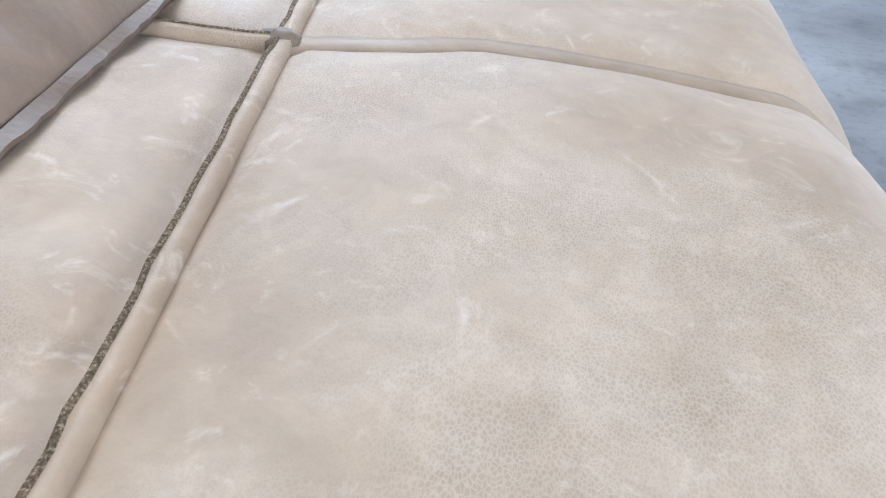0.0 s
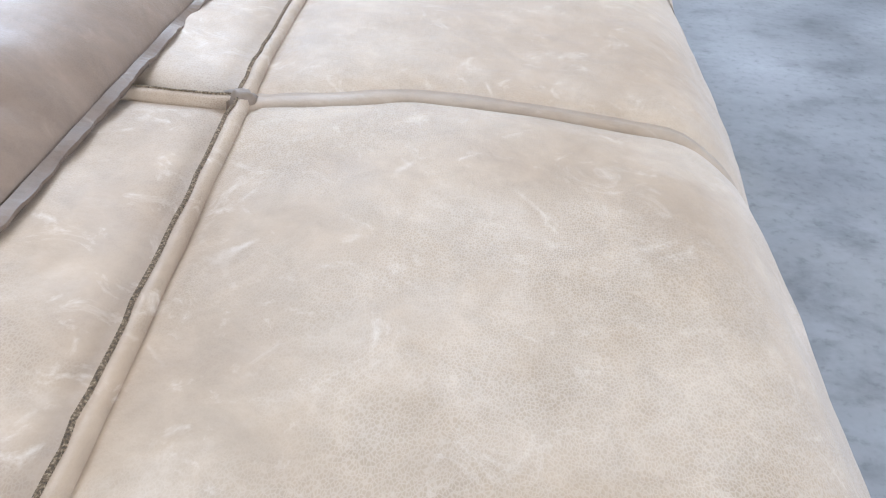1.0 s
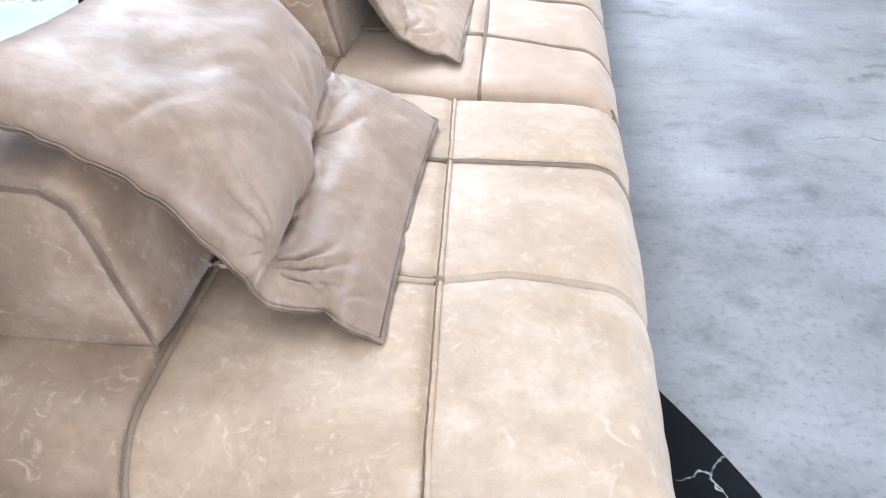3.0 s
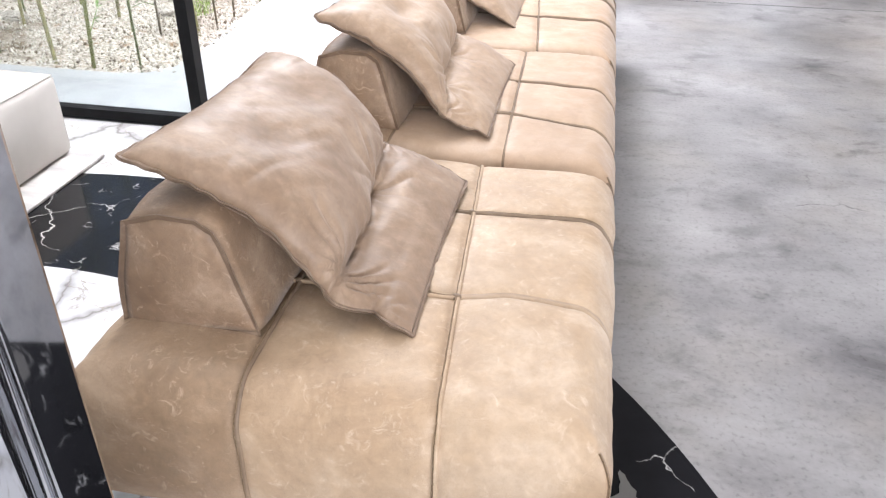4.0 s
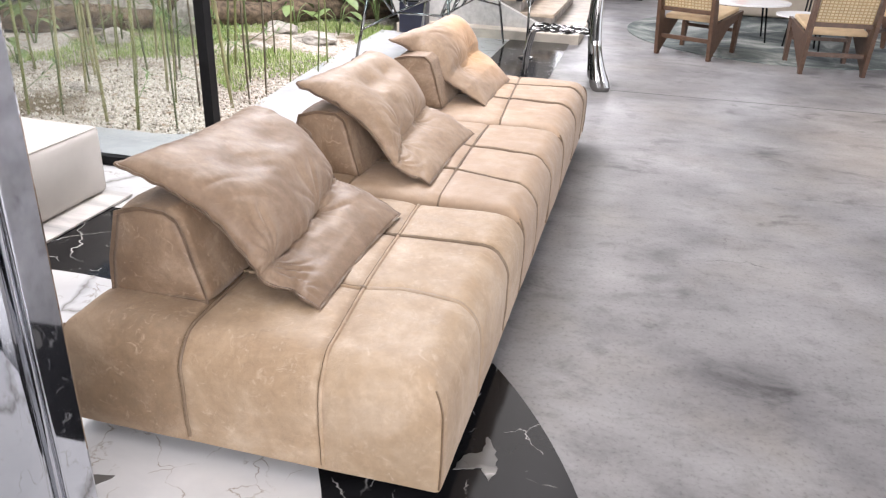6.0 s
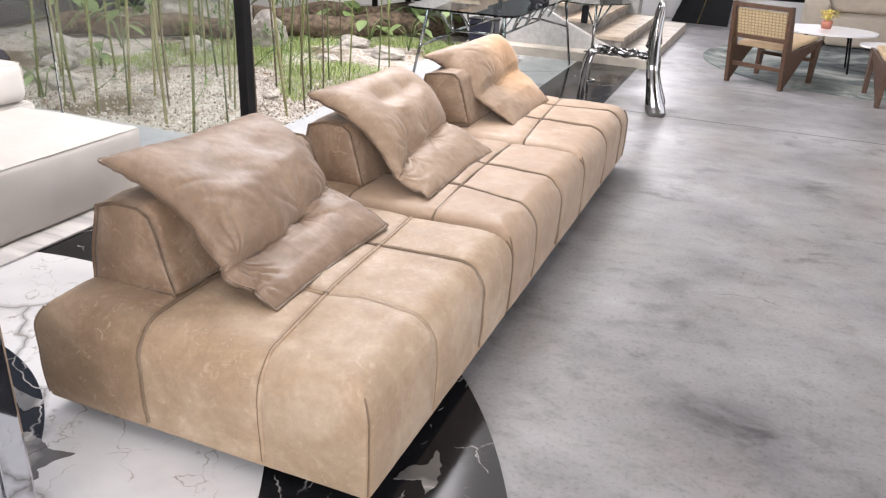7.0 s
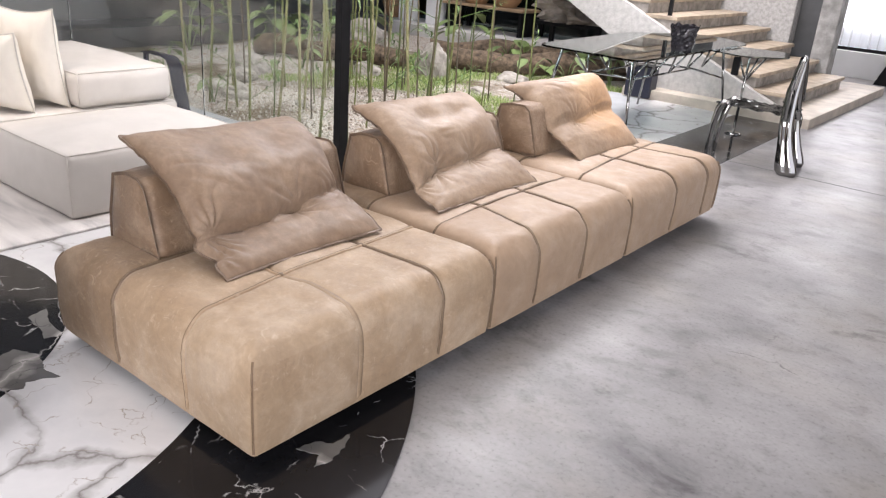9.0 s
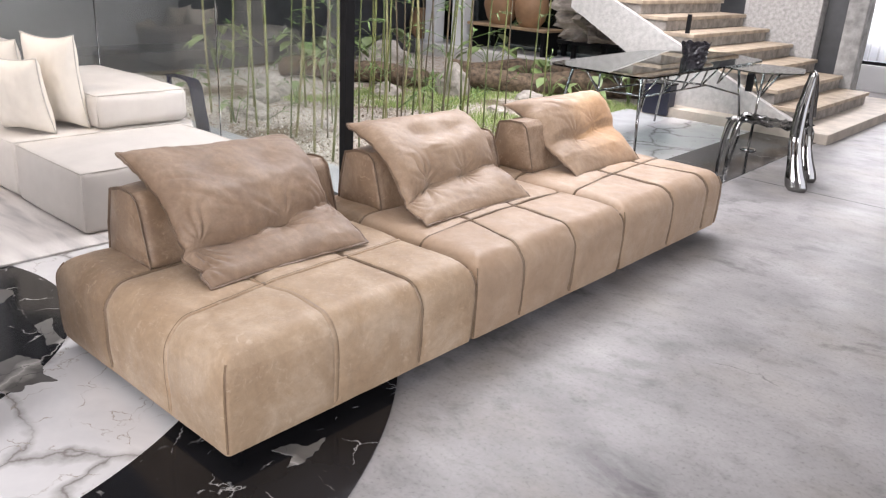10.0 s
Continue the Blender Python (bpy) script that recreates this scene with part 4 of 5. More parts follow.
for k, (x, y, sx, sy, sz) in enumerate([(-4.8, 5.3, 0.17, 0.14, 0.11), (-4.39, 6.0, 0.2, 0.16, 0.26), (-4.67, 3.35, 0.30, 0.16, 0.11), (-3.9, 3.6, 0.10, 0.08, 0.05), (-3.4, 5.6, 0.12, 0.1, 0.06),
                                        (-5.6, 4.3, 0.25, 0.2, 0.16), (-3.6, 6.5, 0.2, 0.15, 0.09), (-3.05, 6.2, 0.22, 0.14, 0.07), (-5.2, 3.9, 0.16, 0.16, 0.1), (-3.0, 4.0, 0.07, 0.06, 0.04), (-6.1, 6.6, 0.4, 0.3, 0.3)]):
    rock(x, y, sx, sy, sz, k * 3.1 + 1)


def fallen_log(a, b, r, seed):
    a, b = Vector(a), Vector(b)
    bm = bmesh.new()
    n, sides = 40, 18
    d = (b - a).normalized()
    s, u = d.cross(Vector((0, 0, 1))).normalized(), Vector((0, 0, 1))
    rows = []
    for i in range(n + 1):
        c = a.lerp(b, i / n) + u * 0.03 * math.sin(i * 0.3 + seed)
        row = []
        for k in range(sides + 1):
            g = 2 * math.pi * (k % sides) / sides
            q = s * math.cos(g) + u * math.sin(g)
            rr = r * (1 + 0.25 * noise.noise(Vector((i * 0.12, math.cos(g) * 2 + seed, math.sin(g) * 2))) + 0.10 * noise.noise(Vector((i * 0.5, math.cos(g) * 5, math.sin(g) * 5 + seed)))) * (0.92 if i in (0, n) else 1)
            row.append(c + q * rr)
        rows.append(row)
    grid_mesh(bm, rows)
    for row in (rows[0], rows[-1]):
        c = sum(row[:-1], Vector()) / sides
        grid_mesh(bm, [row, [c + (p - c) * 0.7 for p in row], [c + (p - c) * 0.05 - d * 0.01 for p in row]])
    bmesh.ops.remove_doubles(bm, verts=bm.verts, dist=0.0005)
    tagged(part("fallen_log", bm, BARK, None, "", True), "fallen log with dark flaking bark in the courtyard", "log", "logs in the courtyard")


fallen_log((-4.55, 6.45, 0.09), (-2.75, 8.1, 0.11), 0.13, 1)
fallen_log((-6.6, 5.2, 0.08), (-4.9, 6.1, 0.10), 0.12, 6)
fallen_log((-5.2, 6.9, 0.12), (-3.6, 8.3, 0.13), 0.13, 9)


def broad_plant(x, y, n, size, seed):
    rnd = random.Random(seed)
    root = empty("leafy_plant", (x, y, 0))
    for _ in range(n):
        a = rnd.random() * 6.28
        h, out = rnd.uniform(0.5, 1.3) * size, rnd.uniform(0.2, 0.8) * size
        tip = Vector((x + math.cos(a) * out, y + math.sin(a) * out, h))
        bm = bmesh.new()
        tube(bm, [Vector((x, y, -0.05)), Vector((x + math.cos(a) * out * 0.4, y + math.sin(a) * out * 0.4, h * 0.7)), tip], [0.006, 0.005, 0.003], 6)
        leaf_blade(bm, tip, Vector((math.cos(a), math.sin(a), -0.25)), Vector((0, 0, 1)), rnd.uniform(0.45, 0.7) * size, rnd.uniform(0.16, 0.24) * size, 0.3)
        part("leaf", bm, LEAF_BROAD, root, "", True)
    tagged(root, "broad-leaved green plant growing in the courtyard", "plant", "leafy plants in the courtyard")


for k, (x, y, n, s) in enumerate([(-3.0, 6.7, 6, 0.28), (-2.75, 7.3, 6, 0.32), (-3.6, 6.9, 5, 0.28), (-5.4, 4.9, 6, 0.3), (-4.9, 4.1, 5, 0.2), (-5.9, 5.6, 8, 0.36), (-4.3, 7.4, 7, 0.36), (-5.1, 7.6, 9, 0.42), (-6.5, 6.9, 9, 0.5), (-4.4, 3.0, 4, 0.18),
                                  (-5.6, 3.3, 7, 0.26), (-7.0, 4.5, 9, 0.45), (-6.9, 5.8, 9, 0.45), (-3.4, 7.7, 7, 0.34)]):
    broad_plant(x, y, n, s, k + 50)

# buildings round the courtyard
STONE_PALE = plain("pale_stone", (0.58, 0.57, 0.55), 0.7, 0, 0.12, 4, 0.001)
WOOD_PALE = plain("pale_oak", (0.36, 0.25, 0.15), 0.6, 0, 0.25, 8)
CLAY = plain("brown_clay", (0.33, 0.19, 0.10), 0.6, 0, 0.2, 6)
structure(box_part("wall_courtyard_north", (-14, -2.45, 10.2, 10.4, 0, 4.4), PLASTER_DARK, bevel=0), "dark wall behind the courtyard", "wall")
structure(box_part("wall_courtyard_west", (-8.6, -8.4, 2.12, 10.2, 0, 4.4), PLASTER_DARK, bevel=0), "dark clad wall beside the courtyard", "wall")
structure(box_part("plinth_north", (-8.4, -3.3, 8.75, 10.19, -0.1, 0.14), STONE_PALE, bevel=0.01), "pale stone ledge along the rear building", "ledge")
structure(box_part("plinth_west", (-8.39, -7.6, 2.2, 8.7, -0.1, 0.2), PLASTER_DARK, bevel=0.01), "dark stone ledge beside the courtyard", "ledge")
for x in (-7.55, -6.95):
    structure(box_part("pilaster", (x - 0.13, x + 0.13, 9.0, 9.2, 0.145, 4.0), PAINT, bevel=0.006), "white painted post of the rear facade", "post")
root = empty("shop_window", (-6.0, 9.6, 0))
box_part("pane", (-8.2, -4.2, 9.55, 9.57, 0.15, 3.6), GLASS_SMOKE, root, "dark glass", 0.001)
for x in (-8.2, -6.6, -5.2, -4.2):
    box_part("frame", (x - 0.03, x + 0.03, 9.52, 9.60, 0.145, 3.6), BLACK_METAL, root, "", 0.003)
structure(root, "dark glazed shop front behind the courtyard", "window")


def pot(x, y, z, r, h, seed):
    bm = bmesh.new()
    prof = [(0.55, 0), (0.8, 0.15), (1.0, 0.45), (0.95, 0.7), (0.7, 0.9), (0.62, 0.96), (0.72, 1.0), (0.62, 1.0), (0.5, 0.92), (0.0, 0.85)]
    rows = [[Vector((x + r * a * math.cos(g), y + r * a * math.sin(g), z + h * b)) for g in (2 * math.pi * k / 28 for k in range(29))] for a, b in prof]
    grid_mesh(bm, rows)
    bmesh.ops.remove_doubles(bm, verts=bm.verts, dist=0.0003)
    tagged(part("clay_pot", bm, CLAY, None, "", True), "large brown clay pot behind the courtyard", "pot", "clay pots")


low_table = empty("display_table", (-5.97, 9.25, 0.14))
box_part("top", (-6.75, -5.2, 9.0, 9.5, 0.505, 0.545), WOOD_PALE, low_table, "pale wooden top", 0.006)
for x in (-6.7, -5.3):
    box_part("leg", (x, x + 0.05, 9.05, 9.45, 0.141, 0.503), BLACK_METAL, low_table, "", 0.003)
tagged(low_table, "low wooden display table on dark legs behind the courtyard", "table")
pot(-6.26, 9.25, 0.546, 0.28, 0.62, 1)
pot(-5.67, 9.25, 0.546, 0.27, 0.58, 2)
pot(-8.0, 9.3, 0.145, 0.25, 0.5, 3)

# ---- pale sofa ----
def soft_block(name, x0, x1, y0, y1, z0, z1, parent, material, r=0.05, swell=0.02, seed=0, piping=True):
    bm = bmesh.new()
    box(bm, x0, x1, y0, y1, z0, z1)
    bmesh.ops.bevel(bm, geom=list(bm.edges), offset=r, segments=3, affect="EDGES", profile=0.5)
    bmesh.ops.subdivide_edges(bm, edges=[e for e in bm.edges if e.calc_length() > 0.12], cuts=7, use_grid_fill=True)
    c, h = Vector(((x0 + x1) / 2, (y0 + y1) / 2, (z0 + z1) / 2)), Vector(((x1 - x0) / 2, (y1 - y0) / 2, (z1 - z0) / 2))
    for v in bm.verts:
        q = v.co - c
        a, b, e = q.x / h.x, q.y / h.y, q.z / h.z
        v.co.z += swell * (1 - a * a) * (1 - b * b) * (1 if e > 0 else 0)
        v.co.x += swell * 0.5 * a * (1 - b * b) * (1 - e * e)
        v.co.y += swell * 0.5 * b * (1 - a * a) * (1 - e * e)
        v.co += Vector((noise.noise(v.co * 5 + Vector((seed, 0, 0))), noise.noise(v.co * 5 + Vector((0, seed, 0))), noise.noise(v.co * 5 + Vector((0, 0, seed))))) * 0.006
        v.co.z = max(v.co.z, z0)
    ob = part(name, bm, material, parent, "", True)
    if piping:
        k = r * 0.30
        for y in (y0 + k, y1 - k):
            tube_part("piping", [(x0 + r * 0.5, y, z1 - k + 0.003), ((x0 + x1) / 2, y + (0.006 if y > c.y else -0.006), z1 - k + 0.006), (x1 - r * 0.5, y, z1 - k + 0.003)], 0.0032, PIPING, ob, "grey piping")
        for x in (x0 + k, x1 - k):
            tube_part("piping", [(x, y0 + r * 0.5, z1 - k + 0.003), (x + (0.006 if x > c.x else -0.006), (y0 + y1) / 2, z1 - k + 0.006), (x, y1 - r * 0.5, z1 - k + 0.003)], 0.0032, PIPING, ob, "grey piping")
            for y in (y0 + k, y1 - k):
                tube_part("piping", [(x, y, z0 + 0.02), (x, y, z1 - r * 0.5)], 0.003, PIPING, ob, "grey piping")
    return ob


RUG_MAT, nt, rb = mat("striped_wool", (0.5, 0.48, 0.47), 0.95)
vec = coords(nt, (1.2, 7.0, 1))
nt.links.new(mix(nt, ramp(nt, tex_noise(nt, vec, 1.6, 4, 0.5, 0.4), [(0.3, (0.36, 0.35, 0.35)), (0.5, (0.60, 0.57, 0.55)), (0.7, (0.70, 0.67, 0.64))]), ramp(nt, tex_noise(nt, coords(nt), 220, 2), [(0.3, 0.8), (0.7, 1.1)]), 0.6, "MULTIPLY"), rb.inputs["Base Color"])
bump(nt, rb, tex_noise(nt, coords(nt), 260, 2), 0.5, 0.003)
tagged(box_part("rug", (-6.4, -2.07, -1.6, 1.67, 0.0085, 0.022), RUG_MAT, None, "", 0.004), "grey and cream striped wool rug on the marble floor", "rug")

ottoman = empty("ottoman", (-2.68, 1.1, 0.022))
soft_block("body", -3.045, -2.205, 0.592, 1.665, 0.024, 0.362, ottoman, FABRIC, 0.03, 0.05, 2)
tagged(ottoman, "cream fabric ottoman with grey piping on a rug", "ottoman")
white_sofa = empty("fabric_sofa", (-3.8, 1.2, 0.022))
soft_block("seat", -4.35, -3.05, 0.58, 1.78, 0.03, 0.37, white_sofa, FABRIC, 0.045, 0.02, 5)
soft_block("backrest", -4.3, -3.05, 1.10, 1.74, 0.372, 0.595, white_sofa, FABRIC, 0.05, 0.03, 8)
soft_block("side_seat", -6.6, -4.37, -0.9, 1.4, 0.03, 0.39, white_sofa, FABRIC, 0.045, 0.02, 11)
soft_block("arm", -5.65, -4.98, -0.1, 1.38, 0.392, 0.72, white_sofa, FABRIC, 0.05, 0.03, 12)
tagged(white_sofa, "cream fabric modular sofa with grey piping", "sofa")


def pillow(centre, width, height, thick, turn, tilt, seed):
    bm = bmesh.new()
    n = 26
    m = pose(*centre, tilt, 0, turn)
    sheets = []
    for s in (1, -1):
        rows = []
        for j in range(n + 1):
            row = []
            for i in range(n + 1):
                u, v = 2 * i / n - 1, 2 * j / n - 1
                e = (max(0, 1 - u ** 4) * max(0, 1 - v ** 4)) ** 0.5
                pinch = 1 - 0.11 * (1 - v * v)
                pv = 1 - 0.11 * (1 - u * u)
                g = (noise.noise(Vector((u * 2 + seed, v * 2, s))) * 0.014 + noise.noise(Vector((u * 5 + seed, v * 4, s))) * 0.006) * e
                row.append(m @ Vector((u * width / 2 * pinch, s * thick / 2 * e + g, v * height / 2 * pv + height / 2)))
            rows.append(row)
        sheets.append(rows)
        grid_mesh(bm, rows)
    bmesh.ops.remove_doubles(bm, verts=bm.verts, dist=0.0005)
    root = part("pillow", bm, FABRIC_PILLOW, None, "", True)
    r = sheets[0]
    loop = r[0] + [row[-1] for row in r[1:]] + r[-1][-2::-1] + [row[0] for row in r[-2::-1]]
    tube_part("piping", loop, 0.005, PIPING, root, "stitched edge", 6)
    tagged(root, "plump ivory linen pillow leaning on the sofa", "pillow", "pillows on the cream sofa")


pillow((-3.26, 0.78, 0.375), 0.37, 0.47, 0.18, 28, 12, 1)
pillow((-3.29, 1.0, 0.375), 0.36, 0.58, 0.18, 30, 7, 5)
pillow((-4.0, 0.92, 0.375), 0.5, 0.5, 0.17, 25, 12, 9)
pillow((-5.85, 0.62, 0.40), 0.5, 0.5, 0.17, 70, 14, 13)
pillow((-6.05, 0.78, 0.40), 0.46, 0.5, 0.17, 60, 14, 17)
pillow((-6.35, 0.75, 0.40), 0.5, 0.34, 0.17, 40, -30, 19)
dark_sofa = empty("grey_sofa", (-7.3, -1.1, 0))
CHARCOAL = plain("charcoal_fabric", (0.06, 0.06, 0.065), 0.9, 0, 0.15, 8, 0.002, 200)
soft_block("seat", -7.85, -6.75, -2.6, -0.45, 0.02, 0.44, dark_sofa, CHARCOAL, 0.06, 0.03, 21, False)
soft_block("backrest", -7.97, -7.5, -2.6, -0.42, 0.442, 0.82, dark_sofa, CHARCOAL, 0.06, 0.03, 22, False)
tagged(dark_sofa, "charcoal fabric sofa mirrored in the glass wall", "sofa")
pillow((-7.3, -1.0, 0.45), 0.55, 0.42, 0.18, 80, 16, 23)

# dark glass side table on the path outside the glass
BLUE_GLASS, _, gb = mat("midnight_glass", (0.03, 0.03, 0.09), 0.04)
gb.inputs["Coat Weight"].default_value = 1.0
side_table = empty("side_table", (-4.2, 2.39, 0))
bm = bmesh.new()
bend = [(-4.45, 0.455), (-4.12, 0.458), (-4.06, 0.445), (-4.02, 0.40), (-3.99, 0.27), (-3.95, 0.12), (-3.92, -0.005)]
grid_mesh(bm, [[Vector((x, y, z)) for x, z in bend] for y in (2.33, 2.45)])
bmesh.ops.solidify(bm, geom=list(bm.faces), thickness=0.035)
part("top_and_leg", bm, BLUE_GLASS, side_table, "", True)
tube_part("leg", [(-4.43, 2.39, 0.44), (-4.45, 2.39, -0.005)], 0.022, BLUE_GLASS, side_table)
tagged(side_table, "small midnight-blue glossy side table outside the glass wall", "side table")

# ---- mirror-polished steel screen ----
def steel_screen():
    """A tall mirror sheet with a folded strip and a rib along its free edge."""
    root = empty("steel_cabinet", (-1.1, -0.62, 0.008))
    front, p, s = [], Vector((-0.660, -0.432)), 0.0
    base = math.atan2(-0.396, -0.918)

    def turn(s):
        """How far the sheet is turned towards the room at a distance s from its free edge, in degrees."""
        if s < 0.052:
            return 33 - 60 * s
        if s < 0.076:
            return 30 - 85 * math.sin(math.pi * (s - 0.052) / 0.024)
        if s < 0.10:
            return 30 + 40 * math.sin(math.pi * (s - 0.076) / 0.024)
        return 1 + 12 * math.exp(-(s - 0.10) / 0.05)

    while s < 1.05:
        front.append(p.copy())
        step = 0.002 if s < 0.12 else 0.02
        a = base + radians(turn(s + step / 2))
        p = p + Vector((math.cos(a), math.sin(a))) * step
        s += step
    n = Vector((0.45, -0.89))
    bm = bmesh.new()
    grid_mesh(bm, [[Vector((p.x, p.y, z)) for p in front] for z in (0.0085, 0.6, 1.2, 1.8, 2.3)])
    part("sheet", bm, STEEL, root, "mirror-polished steel sheet", True)
    bm = bmesh.new()
    back = [p - n * 0.012 for p in front]
    inner = [p - n * 0.004 for p in front]
    prism(bm, [tuple(p) for p in inner[::4] + inner[-1:]] + [tuple(p) for p in (back[-1], back[55], back[0])], 0.0085, 2.298)
    part("backing", bm, STEEL, root, "steel backing")
    tagged(root, "tall mirror-polished steel screen with a rolled edge", "screen")


steel_screen()

# dark armchair that the steel screen mirrors
SLATE = plain("slate_leather", (0.07, 0.07, 0.078), 0.5, 0, 0.25, 9, 0.002, 120)
dark_chair = empty("leather_armchair", (-0.5, -3.3, 0.0))
soft_block("seat", -0.86, -0.16, -3.75, -2.85, 0.10, 0.42, dark_chair, SLATE, 0.05, 0.03, 31, False)
soft_block("backrest", -0.86, -0.16, -4.0, -3.76, 0.10, 0.82, dark_chair, SLATE, 0.06, 0.03, 32, False)
for x0 in (-1.02, -0.152):
    soft_block("arm", x0, x0 + 0.15, -3.95, -2.83, 0.06, 0.58, dark_chair, SLATE, 0.03, 0.01, 33, False)
    tube_part("piping", [(x0 + 0.075, -3.9, 0.592), (x0 + 0.075, -3.4, 0.60), (x0 + 0.075, -2.86, 0.592)], 0.006, PIPING, dark_chair, "pale piping")
for x in (-0.95, -0.07):
    for y in (-3.85, -2.93):
        tube_part("foot", [(x, y, 0.0045), (x, y, 0.075)], 0.018, BLACK_METAL, dark_chair, "", 12)
tagged(dark_chair, "dark grey leather armchair with pale piping on its arms", "armchair")

# ---- stairs and rear walls ----
STONE_STEP = plain("beige_stone", (0.37, 0.30, 0.225), 0.55, 0, 0.32, 7, 0.002)
RISER = plain("grey_stone", (0.27, 0.245, 0.22), 0.7, 0, 0.45, 9, 0.004)
ROUGH = plain("rough_concrete", (0.44, 0.43, 0.415), 0.9, 0, 0.16, 18, 0.012, 25)
ROUGH_PIER = plain("rough_plaster", (0.33, 0.322, 0.31), 0.9, 0, 0.25, 24, 0.010, 30)
ROUGH_DARK = plain("rough_stone", (0.26, 0.255, 0.245), 0.9, 0, 0.35, 9, 0.02, 20)


def stairs():
    root = empty("stairs", (-1.6, 8.3, 0))
    box_part("bottom_slab", (-2.4, -0.40, 6.92, 10.2, -0.02, 0.10), plain("worn_pale_stone", (0.50, 0.44, 0.37), 0.6, 0, 0.2, 6, 0.002), root, "pale stone landing slab", 0.008)
    for k in range(1, 10):
        x, z = -0.40 - 0.33 * k, 0.10 + 0.152 * k
        step = box_part("step", (x - 0.6, x - 0.02, 7.25, 9.4, z - 0.15, z - 0.042), RISER, root, "grey stone riser", 0.004)
        box_part("tread", (x - 0.36, x + 0.012, 7.22, 9.4, z - 0.040, z), STONE_STEP, step, "beige stone tread", 0.005)
    bm = bmesh.new()
    upper = [(-1.08, 0.245), (-1.75, 0.55), (-2.4, 0.85), (-2.7, 0.99), (-3.38, 1.30), (-3.6, 1.42)]
    lower = [(-0.75, 0.101), (-1.75, 0.101), (-2.45, 0.101), (-2.62, 0.50), (-3.4, 0.92), (-3.6, 1.02)]
    rim = [[Vector((x, y, z)) for x, z in line_] for y, line_ in ((7.16, lower), (7.16, upper), (7.247, upper), (7.247, lower), (7.16, lower))]
    grid_mesh(bm, rim)
    bmesh.ops.remove_doubles(bm, verts=bm.verts, dist=0.0005)
    bmesh.ops.holes_fill(bm, edges=[e for e in bm.edges if e.is_boundary], sides=8)
    part("stringer", bm, ROUGH, root, "chipped white concrete stringer")
    box_part("rail_post", (-2.17, -2.13, 7.26, 7.30, 0.86, 1.06), BLACK_METAL, root, "short black rail post")
    structure(root, "stone staircase with beige treads rising beside the courtyard", "stairs")


stairs()
structure(box_part("wall_stair", (-2.42, -1.47, 9.42, 9.7, 0, 4.4), ROUGH_PIER, bevel=0.01), "rough pale concrete pier beside the stairs", "wall")
# dark sheet closes the gap; the shade in there is its colour
structure(box_part("gap_shade_panel", (-1.468, -1.18, 9.62, 9.7, 0, 4.4), PLASTER_DARK, bevel=0), "dark panel whose colour stands for shade in the gap between the piers", "wall")
structure(box_part("pier", (-1.178, -0.95, 9.42, 9.7, 0, 4.4), ROUGH_DARK, bevel=0.015), "rough grey stone pier", "pier")
NY0 = 11.6
structure(box_part("wall_north_1", (-2.44, 7.0, NY0, NY0 + 0.2, 0, 0.36), PAINT, bevel=0.004), "white parapet wall below the windows", "wall")
structure(box_part("wall_north_2", (-2.44, 7.0, NY0, NY0 + 0.2, 2.9, 3.8), PAINT, bevel=0), "white wall above the windows", "wall")
for k, (x0, x1) in enumerate([(-2.44, -1.5), (-0.35, 0.45), (3.6, 4.3)]):
    structure(box_part(f"wall_north_{k + 3}", (x0, x1, NY0, NY0 + 0.2, 0.362, 2.898), PAINT, bevel=0), "white pier between windows", "wall")
CURTAIN, nt, cb = mat("sheer_curtain", (0.8, 0.8, 0.84), 0.9)
cb.inputs["Transmission Weight"].default_value = 0.35
# flat sheet that glows by emission in place of daylit outdoors
DAY, nt, db = mat("glowing_street_sheet", (0.8, 0.85, 0.9), 1.0)
vec = coords(nt, (0.5, 1, 1.2))
street = ramp(nt, tex_noise(nt, vec, 2.2, 4), [(0.35, (0.30, 0.33, 0.36)), (0.6, (0.85, 0.9, 0.97))])
nt.links.new(street, db.inputs["Emission Color"])
db.inputs["Emission Strength"].default_value = 2.6
for k, (x0, x1) in enumerate([(-1.498, -0.352), (0.452, 3.598), (4.302, 6.9)]):
    root = empty(f"window_{k + 2}", ((x0 + x1) / 2, NY0 + 0.1, 0.36))
    for a, b, c, d in ((x0, x1, 0.362, 0.41), (x0, x1, 2.85, 2.898), (x0, x0 + 0.05, 0.412, 2.848), (x1 - 0.05, x1, 0.412, 2.848)):
        box_part("window_frame", (a, b, NY0 + 0.08, NY0 + 0.13, c, d), BLACK_METAL, root, "", 0.003)
    pane = box_part("pane", (x0 + 0.05, x1 - 0.05, NY0 + 0.10, NY0 + 0.106, 0.41, 2.85), GLASS, root, "", 0.001)
    pane.visible_shadow = False
    structure(root, "black-framed window behind sheer curtains", "window")
    bm = bmesh.new()
    n = int((x1 - x0) / 0.02)
    rows = []
    for z in (0.42, 1.0, 1.8, 2.84):
        rows.append([Vector((x0 + 0.06 + (x1 - x0 - 0.12) * i / n, NY0 + 0.03 + 0.018 * math.sin(i * 0.9 + k) + 0.008 * math.sin(i * 0.37), z)) for i in range(n + 1)])
    grid_mesh(bm, rows)
    tagged(part("curtain", bm, CURTAIN, None, "", True), "sheer white pleated curtain in front of a window", "curtain", "sheer curtains")
structure(box_part("backdrop", (-4, 8, 13.6, 13.7, -0.5, 5), DAY, bevel=0), "glowing sheet that stands for the bright street beyond the windows", "backdrop")

